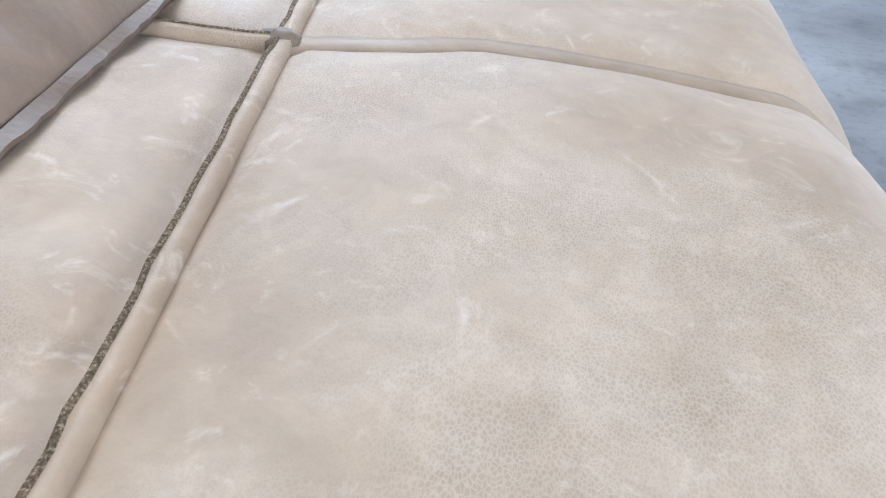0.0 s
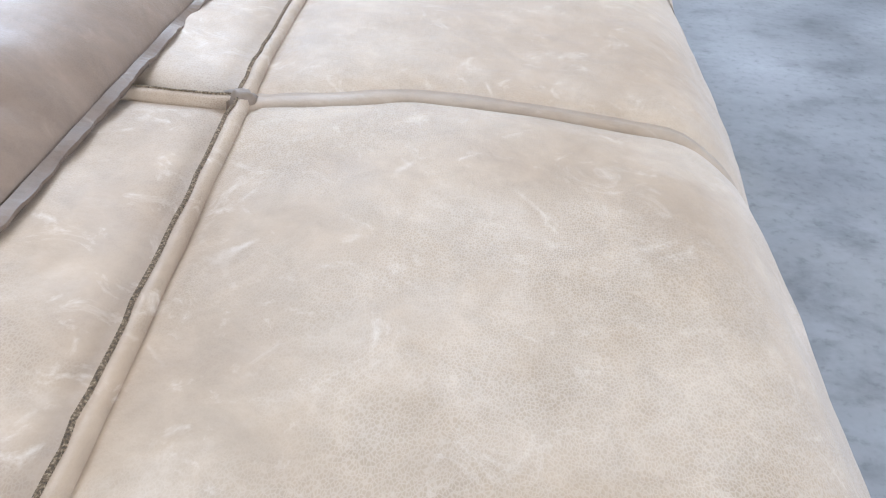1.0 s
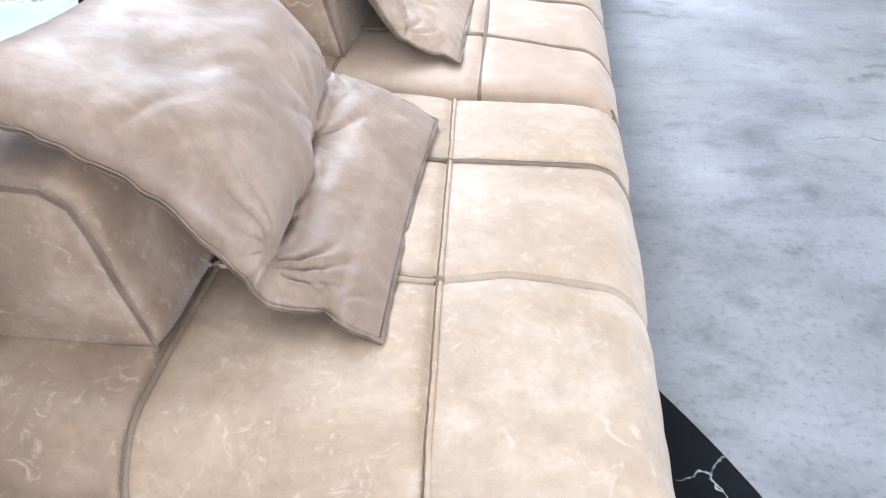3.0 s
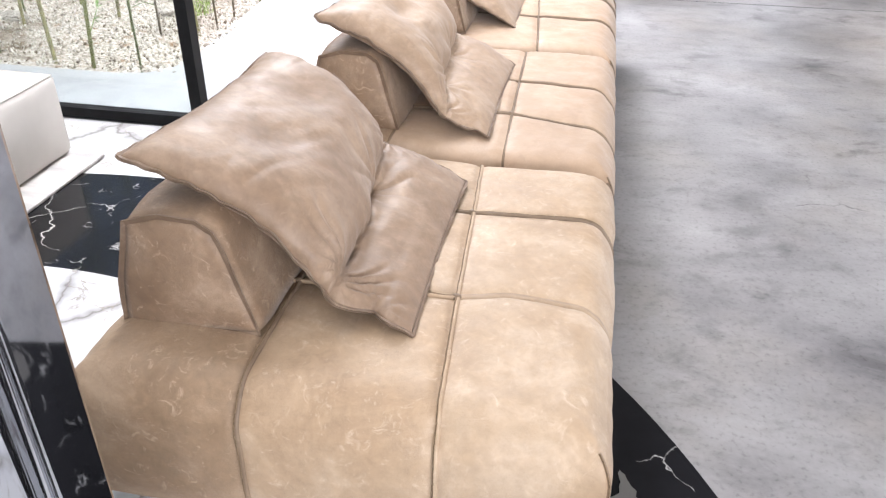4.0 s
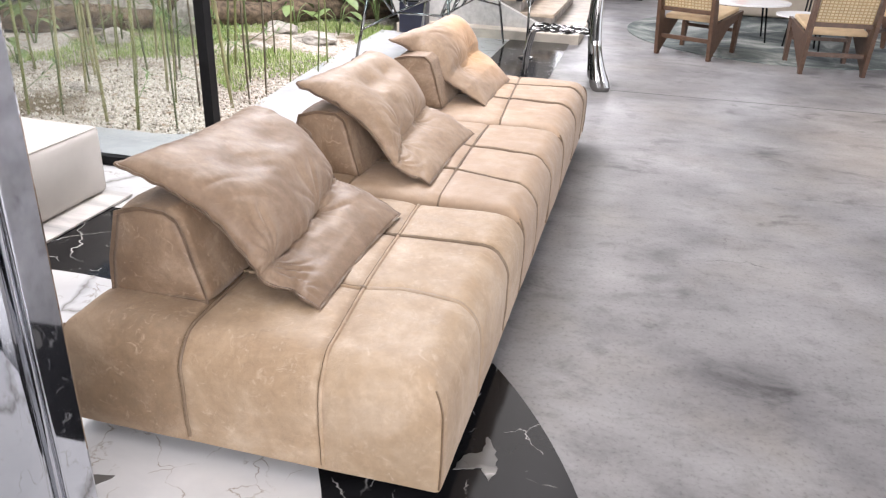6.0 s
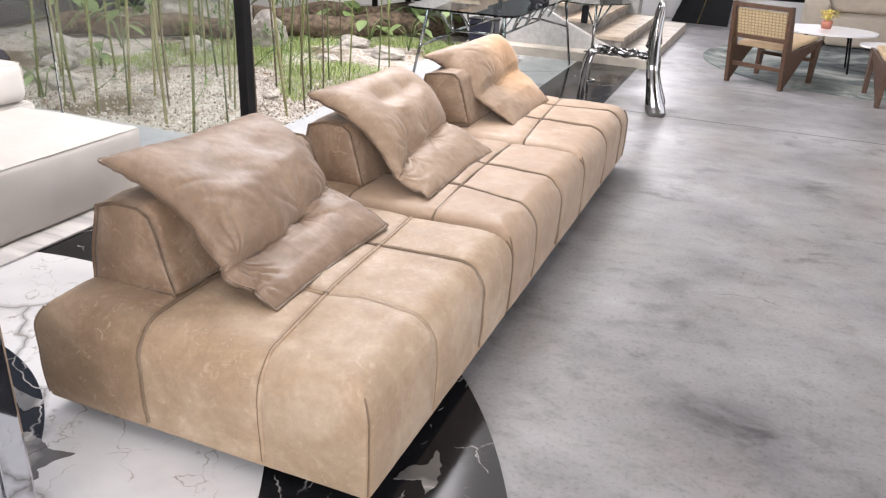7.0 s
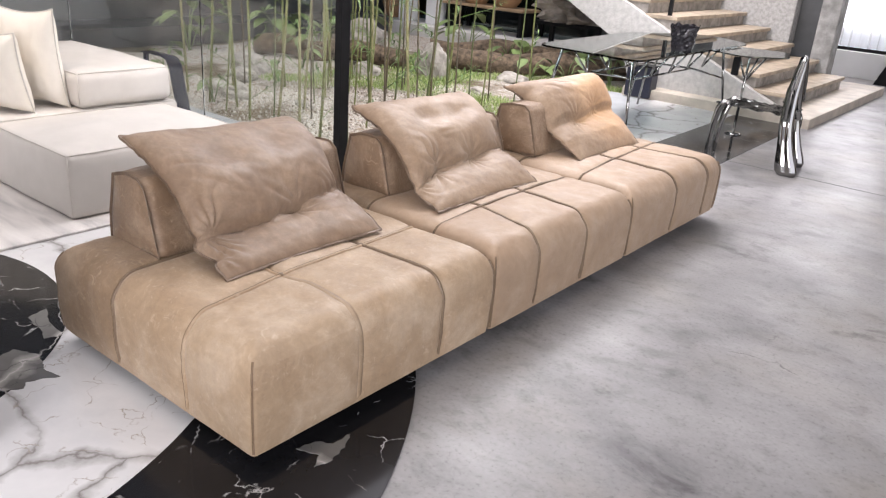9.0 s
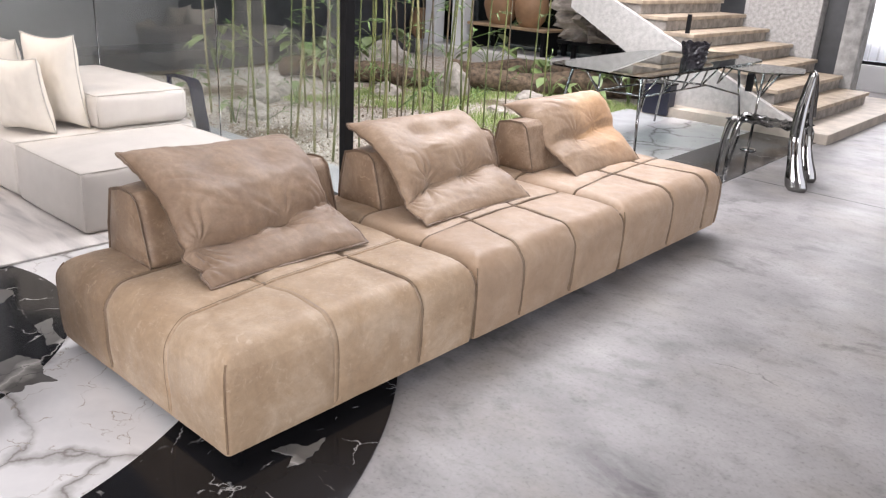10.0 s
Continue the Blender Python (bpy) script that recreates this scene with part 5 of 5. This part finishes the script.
# black leaning panel with a gold line
panel = empty("lacquer_board", (-0.3, 11.2, 0))
bm = bmesh.new()
front = [(-0.72, 11.15, 0.0), (0.10, 11.05, 0.0), (0.16, 11.35, 1.7), (-0.10, 11.42, 1.7)]
back = [(x, y + 0.06, z) for x, y, z in front]
a, b = [bm.verts.new(p) for p in front], [bm.verts.new(p) for p in back]
bm.faces.new(a), bm.faces.new(b[::-1])
for k in range(4):
    bm.faces.new((a[k], a[(k + 1) % 4], b[(k + 1) % 4], b[k]))
part("board", bm, BLACK_METAL, panel)
tube_part("gold_line", [(-0.33, 11.095, 0.01), (0.03, 11.38, 1.69)], 0.008, mat("brass", (0.55, 0.42, 0.2), 0.3, 1.0)[0], panel, "thin brass strip")
tagged(panel, "tall tapered matt black panel with a brass strip", "board")

# ---- glass dining table ----
def rounded(outline, r, n=5):
    out = []
    m = len(outline)
    for i in range(m):
        p, a, b = Vector(outline[i]), Vector(outline[i - 1]), Vector(outline[(i + 1) % m])
        s, e = p + (a - p).normalized() * r, p + (b - p).normalized() * r
        for k in range(n + 1):
            t = k / n
            out.append(tuple((s * (1 - t) ** 2 + p * 2 * t * (1 - t) + e * t * t)))
    return out


def glass_table():
    root = empty("glass_table", (-1.55, 5.6, 0))
    bm = bmesh.new()
    prism(bm, rounded([(-2.0, 4.42), (-1.06, 4.36), (-1.06, 6.75), (-1.62, 7.1), (-2.12, 6.3)], 0.14), 0.718, 0.733)
    part("tabletop", bm, GLASS_SMOKE, root, "smoked glass top")
    tops = [(-1.22, 4.6), (-1.88, 4.65), (-1.22, 6.5), (-1.88, 6.4)]
    feet = [(-1.14, 4.5), (-2.0, 4.55), (-1.14, 6.62), (-2.0, 6.5)]
    for (x, y), (u, v) in zip(tops, feet):
        tube_part("leg", [(u, v, 0.009), (x, y, 0.716)], [0.011, 0.014], CHROME, root, "chrome leg")
    low = [(-1.35, 4.95), (-1.75, 4.95), (-1.35, 6.15), (-1.75, 6.1)]
    def brace(a, b, za, zb):
        tube_part("brace", [(*a, za), (*b, zb)], 0.009, CHROME, root, "chrome brace", 8)
    for i in range(4):
        brace(tuple(Vector(feet[i]).lerp(Vector(tops[i]), 0.55)), low[i], 0.40, 0.50)
    brace(low[0], low[2], 0.5, 0.5), brace(low[1], low[3], 0.5, 0.5)
    brace(low[0], low[1], 0.5, 0.5), brace(low[2], low[3], 0.5, 0.5)
    for s in (0, 1):
        x = (-1.24, -1.86)[s]
        for k in range(5):
            y = 4.75 + k * 0.38
            brace((low[s][0], y + 0.12), (x, y), 0.5, 0.714)
            brace((low[s][0], y + 0.12), (x, y + 0.3), 0.5, 0.714)
    tagged(root, "large smoked-glass table on a chrome truss frame", "table")


glass_table()


def pedestal_table():
    root = empty("pedestal_table", (-0.82, 6.15, 0))
    bm = bmesh.new()
    prism(bm, rounded([(-1.2, 5.95), (-0.78, 5.8), (-0.5, 6.15), (-0.62, 6.6), (-1.05, 6.55)], 0.1), 0.704, 0.716)
    part("tabletop", bm, GLASS_SMOKE, root, "smoked glass top")
    tube_part("column", [(-0.80, 6.0, 0.02), (-0.80, 6.02, 0.5), (-0.82, 6.1, 0.703)], 0.012, CHROME, root)
    for dx, dy in ((0.14, 0.02), (-0.14, 0.1), (0.02, 0.22)):
        tube_part("arm", [(-0.80, 6.02, 0.48), (-0.82 + dx, 6.1 + dy, 0.703)], 0.009, CHROME, root)
    tube_part("foot", [(-0.80, 6.0, 0.0085), (-0.80, 6.0, 0.022)], [0.075, 0.06], CHROME, root, "round chrome foot", 24)
    box_part("control_box", (-0.93, -0.87, 6.0, 6.03, 0.52, 0.68), BLACK_METAL, root, "small black box under the top")
    tagged(root, "small glass table on a slim chrome pedestal", "table")


pedestal_table()


def crumpled(name, material, centre, size, height, seed, label, category, rough=0.35):
    bm = bmesh.new()
    n, rows = 44, []
    for j in range(21):
        v = j / 20
        row = []
        for i in range(n + 1):
            g = 2 * math.pi * (i % n) / n
            c, s = math.cos(g), math.sin(g)
            q = Vector((c * 1.3, s * 1.3, v * 2.2 + seed))
            k = 1 + rough * (abs(noise.noise(q * 2.1)) * 2 - 0.6) + 0.4 * rough * noise.noise(q * 5)
            top = height * (v + (0.16 * noise.noise(Vector((c * 2, s * 2, seed))) if v > 0.6 else 0) * (v - 0.6) / 0.4)
            row.append(Vector((centre[0] + c * size * k * (0.8 + 0.3 * v), centre[1] + s * size * k * (0.8 + 0.3 * v), centre[2] + top)))
        rows.append(row)
    grid_mesh(bm, rows)
    c = Vector(centre)
    grid_mesh(bm, [rows[0], [c + (p - c) * 0.05 for p in rows[0]]])
    bmesh.ops.remove_doubles(bm, verts=bm.verts, dist=0.0004)
    return tagged(part(name, bm, material, None, "", False), label, category)


crumpled("vase", mat("black_glaze", (0.02, 0.018, 0.022), 0.12)[0], (-1.16, 5.36, 0.734), 0.105, 0.21, 3, "black crumpled glossy vase on the glass table", "vase", 0.11)
PAPER = plain("grey_kraft_paper", (0.34, 0.30, 0.26), 0.9, 0, 0.35, 6, 0.004, 30)
crumpled("paper_sculpture", PAPER, (-4.05, 8.5, 0.53), 0.50, 0.80, 11, "large crumpled grey paper sculpture under the stairs", "sculpture", 0.85)
stand = empty("stand", (-4.1, 8.5, 0))
for dx in (-0.25, 0.25):
    box_part("leg", (-4.1 + dx - 0.03, -4.1 + dx + 0.03, 8.47, 8.53, -0.04, 0.48), BLACK_METAL, stand)
box_part("top", (-4.45, -3.75, 8.2, 8.8, 0.482, 0.528), BLACK_METAL, stand)
tagged(stand, "dark metal stand beneath the paper sculpture", "stand")
bin_ = empty("storage_box", (-2.2, 6.95, 0.0045))
NAVY = plain("navy_plastic", (0.012, 0.014, 0.03), 0.3)
box_part("body", (-2.36, -2.06, 6.88, 7.05, 0.0045, 0.33), NAVY, bin_, "", 0.012)
box_part("lid", (-2.37, -2.05, 6.87, 7.06, 0.332, 0.35), BLACK_METAL, bin_, "", 0.005)
tagged(bin_, "dark navy box standing by the staircase wall", "box")

# ---- chrome chair ----
def chrome_chair():
    root = empty("chrome_chair", (-0.3, 5.2, 0.0))

    def limb(name, pts, radii, flat=1.0, sides=16):
        bm = bmesh.new()
        fine, fr = [], []
        for i in range(len(pts) - 1):
            for k in range(6):
                t = k / 6
                p0, p1 = Vector(pts[max(i - 1, 0)]), Vector(pts[i])
                p2, p3 = Vector(pts[i + 1]), Vector(pts[min(i + 2, len(pts) - 1)])
                fine.append(0.5 * ((2 * p1) + (p2 - p0) * t + (2 * p0 - 5 * p1 + 4 * p2 - p3) * t * t + (3 * p1 - p0 - 3 * p2 + p3) * t ** 3))
                fr.append(radii[i] * (1 - t) + radii[i + 1] * t)
        fine.append(Vector(pts[-1])), fr.append(radii[-1])
        tube(bm, fine, fr, sides)
        for v in bm.verts:
            q = v.co
            v.co += Vector((noise.noise(q * 14), noise.noise(q * 14 + Vector((3, 0, 0))), 0)) * 0.003
            v.co.z = max(v.co.z, 0.001)
        return part(name, bm, CHROME, root, "", True)

    def blade(foot, lean, top):
        """A rear leg: a bulbous foot, a slim waist and a fluted blade that leans into the back."""
        levels = [(0.0, 0.065, 0.05), (0.03, 0.082, 0.062), (0.08, 0.080, 0.060), (0.16, 0.064, 0.050), (0.26, 0.052, 0.042), (0.38, 0.048, 0.036), (0.50, 0.046, 0.032), (0.64, 0.040, 0.028), (0.76, 0.032, 0.022), (0.83, 0.022, 0.016), (0.855, 0.008, 0.006)]
        bm, rings = bmesh.new(), []
        for i in range(len(levels) - 1):
            for k in range(5 if i < len(levels) - 2 else 6):
                z, wx, wy = (p0 + (p1 - p0) * k / 5 for p0, p1 in zip(levels[i], levels[i + 1]))
                v = z / 0.855
                x = foot[0] + lean * math.sin(math.pi * min(1, v * 0.92)) + (top[0] - foot[0]) * v
                y = foot[1] + (top[1] - foot[1]) * max(0, v - 0.45) / 0.55
                ring = []
                for m in range(32):
                    ang = 2 * math.pi * m / 32
                    flute = 1 - 0.30 * math.exp(-((math.cos(ang) - 0.15) / 0.22) ** 2)
                    ring.append(Vector((x + wx * math.cos(ang), y + wy * math.sin(ang) * flute, max(z, 0.001))))
                rings.append(ring + ring[:1])
        grid_mesh(bm, rings)
        bmesh.ops.remove_doubles(bm, verts=bm.verts, dist=0.0005)
        bmesh.ops.holes_fill(bm, edges=[e for e in bm.edges if e.is_boundary], sides=40)
        part("back_leg", bm, CHROME, root, "broad fluted chrome blade", True)

    blade((0.0, 4.93), -0.055, (-0.065, 5.03))
    blade((-0.055, 5.30), -0.055, (-0.105, 5.19))
    limb("front_leg", [(-0.655, 4.995, 0.009), (-0.648, 4.995, 0.15), (-0.635, 4.99, 0.30), (-0.60, 4.985, 0.425), (-0.54, 4.99, 0.445)], [0.012, 0.018, 0.024, 0.028, 0.018])
    limb("front_leg", [(-0.665, 5.20, 0.009), (-0.66, 5.20, 0.15), (-0.645, 5.21, 0.30), (-0.61, 5.24, 0.425), (-0.55, 5.25, 0.445)], [0.012, 0.018, 0.024, 0.028, 0.018])
    for y in (4.955, 5.33):
        limb("seat_rail", [(-0.12, y, 0.42), (-0.10, y - 0.01, 0.37), (-0.085, y - 0.015, 0.30)], [0.02, 0.028, 0.018])
    bm = bmesh.new()
    rows = []
    for j in range(17):
        v = j / 16
        row = []
        for i in range(15):
            u = i / 14
            belly = math.sin(math.pi * u) ** 0.6
            half = 0.185 - 0.085 * v * v
            dent = 0.008 * noise.noise(Vector((u * 4, v * 5, 2)))
            row.append(Vector((-0.085 - 0.015 * v - belly * (0.10 - 0.07 * v) + dent, 5.12 + half * (2 * u - 1), 0.50 + 0.33 * v + 0.015 * belly)))
        rows.append(row)
    grid_mesh(bm, rows)
    bmesh.ops.solidify(bm, geom=list(bm.faces), thickness=0.018)
    part("backrest", bm, CHROME, root, "dented concave chrome back", True)
    bm = bmesh.new()
    rows = []
    for j in range(25):
        row = []
        for i in range(33):
            u, v = i / 32, j / 24
            x, y = -0.645 + 0.56 * u, 4.945 + 0.40 * v
            rim = 0.012 * (max(abs(2 * u - 1), abs(2 * v - 1)) ** 6)
            row.append(Vector((x, y, 0.446 - 0.018 * math.sin(math.pi * u) * math.sin(math.pi * v) - rim + 0.020 * noise.noise(Vector((x * 16, y * 16, 1))) + 0.01 * noise.noise(Vector((x * 34, y * 34, 4))))))
        rows.append(row)
    grid_mesh(bm, rows)
    bmesh.ops.solidify(bm, geom=list(bm.faces), thickness=0.03)
    part("seat", bm, CHROME, root, "dented chrome seat", True)
    tagged(root, "sculptural polished chrome chair with bulging rear legs", "chair")


chrome_chair()

# ---- lounge corner ----
WOOD = plain("dark_teak", (0.082, 0.044, 0.026), 0.45, 0, 0.3, 25, 0.0008, 80)
CANE = plain("woven_cane", (0.60, 0.50, 0.33), 0.7, 0, 0.15, 30)
PAD = plain("tan_seat_pad", (0.55, 0.40, 0.24), 0.8, 0, 0.08, 12, 0.001, 200)


def plank(bm, outline, x0, x1):
    """An upright board of that y-z outline between two widths."""
    a = [bm.verts.new((x0, y, z)) for y, z in outline]
    b = [bm.verts.new((x1, y, z)) for y, z in outline]
    bm.faces.new(a[::-1]), bm.faces.new(b)
    for k in range(len(outline)):
        j = (k + 1) % len(outline)
        bm.faces.new((a[k], a[j], b[j], b[k]))
    bmesh.ops.triangulate(bm, faces=[f for f in bm.faces if len(f.verts) > 4])


def cane_chair(m):
    root = empty("cane_armchair")
    W = 0.29
    for s in (-1, 1):
        x0, x1 = sorted((s * W, s * (W - 0.035)))
        bm = bmesh.new()
        plank(bm, [(0.02, 0.0), (0.07, 0.0), (0.10, 0.30), (-0.02, 0.76), (-0.075, 0.76), (-0.03, 0.35)], x0, x1)
        part("back_post", bm, WOOD, root)
        bm = bmesh.new()
        plank(bm, [(0.075, 0.02), (0.12, 0.06), (0.40, 0.285), (0.70, 0.37), (0.70, 0.42), (0.103, 0.345)], x0 + 0.003, x1 - 0.003)
        part("side_board", bm, WOOD, root)
        bm = bmesh.new()
        plank(bm, [(0.62, 0.0), (0.655, 0.0), (0.715, 0.42), (0.60, 0.37)], x0 - 0.002, x1 + 0.002)
        part("front_leg", bm, WOOD, root)
    box_part("stretcher", (-W + 0.036, W - 0.036, 0.05, 0.085, 0.16, 0.20), WOOD, root)
    box_part("front_stretcher", (-W + 0.036, W - 0.036, 0.58, 0.61, 0.22, 0.255), WOOD, root)
    box_part("back_rail", (-W + 0.036, W - 0.036, -0.07, -0.03, 0.715, 0.757), WOOD, root)
    box_part("back_rail", (-W + 0.036, W - 0.036, 0.005, 0.045, 0.43, 0.47), WOOD, root)
    bm = bmesh.new()
    box(bm, -W + 0.037, W - 0.037, 0.09, 0.70, 0.0, 0.045, bevel=0.015)
    bmesh.ops.transform(bm, verts=bm.verts, matrix=Matrix.Translation((0, 0.0, 0.335)) @ Matrix.Rotation(radians(6), 4, "X"))
    part("seat", bm, PAD, root, "tan woven seat pad", True)
    bm = bmesh.new()
    box(bm, -W + 0.05, W - 0.05, -0.004, 0.004, 0.0, 0.25)
    bmesh.ops.transform(bm, verts=bm.verts, matrix=Matrix.Translation((0, 0.022, 0.465)) @ Matrix.Rotation(radians(16), 4, "X"))
    cane = part("back_panel", bm, CANE, root, "woven cane back")
    tilt = Matrix.Translation((0, 0.022, 0.465)) @ Matrix.Rotation(radians(16), 4, "X")
    weave = bmesh.new()
    for k in range(15):
        x = -W + 0.055 + k * (2 * W - 0.11) / 14
        box(weave, x - 0.004, x + 0.004, -0.009, -0.005, 0.004, 0.246)
    for k in range(9):
        z = 0.012 + k * 0.028
        box(weave, -W + 0.052, W - 0.052, -0.011, -0.007, z - 0.004, z + 0.004)
    bmesh.ops.transform(weave, verts=weave.verts, matrix=tilt)
    part("weave", weave, plain("cane_strand", (0.38, 0.27, 0.14), 0.7), cane, "crossed cane strands")
    root.matrix_basis = m
    return tagged(root, "low dark-teak lounge chair with cane back and tan seat", "chair", "lounge chairs on the round rug")


first = cane_chair(pose(0.63, 6.66, 0.002, 0, 0, -25))
copy_thing(first, pose(1.97, 6.31, 0.002, 0, 0, 6))
copy_thing(first, pose(3.2, 7.55, 0.002, 0, 0, 62))

RUG2, nt, rb = mat("green_wool", (0.2, 0.25, 0.22), 0.95)
nt.links.new(mix(nt, ramp(nt, tex_noise(nt, coords(nt), 1.3, 5, 0.6, 1.5), [(0.35, (0.05, 0.06, 0.065)), (0.5, (0.15, 0.175, 0.165)), (0.65, (0.38, 0.39, 0.36))]), ramp(nt, tex_noise(nt, coords(nt), 150, 2), [(0.3, 0.75), (0.7, 1.15)]), 0.7, "MULTIPLY"), rb.inputs["Base Color"])
bm = bmesh.new()
prism(bm, arc(1.75, 8.38, 1.72, 0, 2 * math.pi, 90)[:-1], 0.0005, 0.011)
tagged(part("round_rug", bm, RUG2), "round green and grey patterned wool rug", "rug")
WHITE_TOP = plain("white_lacquer", (0.82, 0.80, 0.79), 0.2, 0, 0.03)


def coffee_table(cx, cy, rx, ry, z, label):
    root = empty("coffee_table", (cx, cy, 0.011))
    bm = bmesh.new()
    prism(bm, [(cx + rx * math.cos(a), cy + ry * math.sin(a)) for a in (2 * math.pi * k / 48 for k in range(48))], z - 0.018, z)
    part("tabletop", bm, WHITE_TOP, root, "white oval top")
    for k in range(4):
        a = math.pi / 4 + k * math.pi / 2
        tube_part("leg", [(cx + rx * 0.75 * math.cos(a), cy + ry * 0.75 * math.sin(a), 0.012), (cx + rx * 0.62 * math.cos(a), cy + ry * 0.62 * math.sin(a), z - 0.019)], [0.009, 0.012], BLACK_METAL, root, "thin black leg", 8)
    tagged(root, label, "table", "coffee tables on the round rug")


coffee_table(1.28, 8.1, 0.48, 0.42, 0.42, "large white oval coffee table on thin black legs")
coffee_table(1.86, 7.6, 0.30, 0.27, 0.37, "small white round coffee table on thin black legs")
coffee_table(2.2, 9.0, 0.25, 0.25, 0.48, "tall white round side table on thin black legs")
flower_pot = empty("flower_pot", (1.25, 8.2, 0.421))
tube_part("pot", [(1.25, 8.2, 0.4205), (1.25, 8.2, 0.50)], [0.05, 0.058], plain("terracotta", (0.42, 0.16, 0.11), 0.6), flower_pot, "terracotta pot", 20)
bm = bmesh.new()
rnd = random.Random(3)
for _ in range(70):
    a, r, z = rnd.random() * 6.28, 0.085 * math.sqrt(rnd.random()), rnd.uniform(0.52, 0.60)
    leaf_blade(bm, Vector((1.25 + r * math.cos(a), 8.2 + r * math.sin(a), z)), Vector((math.cos(a), math.sin(a), 0.7)), Vector((0, 0, 1)), 0.035, 0.014)
for _ in range(20):
    a, r = rnd.random() * 6.28, 0.05 * math.sqrt(rnd.random())
    tube(bm, [(1.25 + r * 0.5 * math.cos(a), 8.2 + r * 0.5 * math.sin(a), 0.49), (1.25 + r * 1.4 * math.cos(a), 8.2 + r * 1.4 * math.sin(a), 0.56)], 0.002, 4)
part("flowers", bm, plain("yellow_petal", (0.75, 0.60, 0.13), 0.7), flower_pot, "yellow blossoms", True)
tagged(flower_pot, "yellow flowers in a terracotta pot on the coffee table", "potted plant")
BEIGE = plain("beige_upholstery", (0.42, 0.36, 0.29), 0.9, 0, 0.08, 8, 0.002, 200)
lounge = empty("lounge_sofa", (2.6, 10.4, 0))
soft_block("seat", 1.35, 3.9, 9.9, 10.85, 0.02, 0.38, lounge, BEIGE, 0.05, 0.02, 3, False)
soft_block("backrest", 1.35, 3.9, 10.4, 10.85, 0.385, 0.78, lounge, BEIGE, 0.06, 0.03, 4, False)
soft_block("arm", 1.05, 1.34, 9.9, 10.85, 0.02, 0.55, lounge, BEIGE, 0.05, 0.02, 6, False)
tagged(lounge, "beige fabric lounge sofa under the windows", "sofa")

# floor joint
tagged(structure(box_part("floor_joint", (-0.45, 7.0, 4.985, 4.993, 0.0, 0.0012), plain("joint_filler", (0.12, 0.118, 0.12), 0.8), None, "", 0), "dark saw-cut joint in the concrete floor", "joint"), kind="structure")
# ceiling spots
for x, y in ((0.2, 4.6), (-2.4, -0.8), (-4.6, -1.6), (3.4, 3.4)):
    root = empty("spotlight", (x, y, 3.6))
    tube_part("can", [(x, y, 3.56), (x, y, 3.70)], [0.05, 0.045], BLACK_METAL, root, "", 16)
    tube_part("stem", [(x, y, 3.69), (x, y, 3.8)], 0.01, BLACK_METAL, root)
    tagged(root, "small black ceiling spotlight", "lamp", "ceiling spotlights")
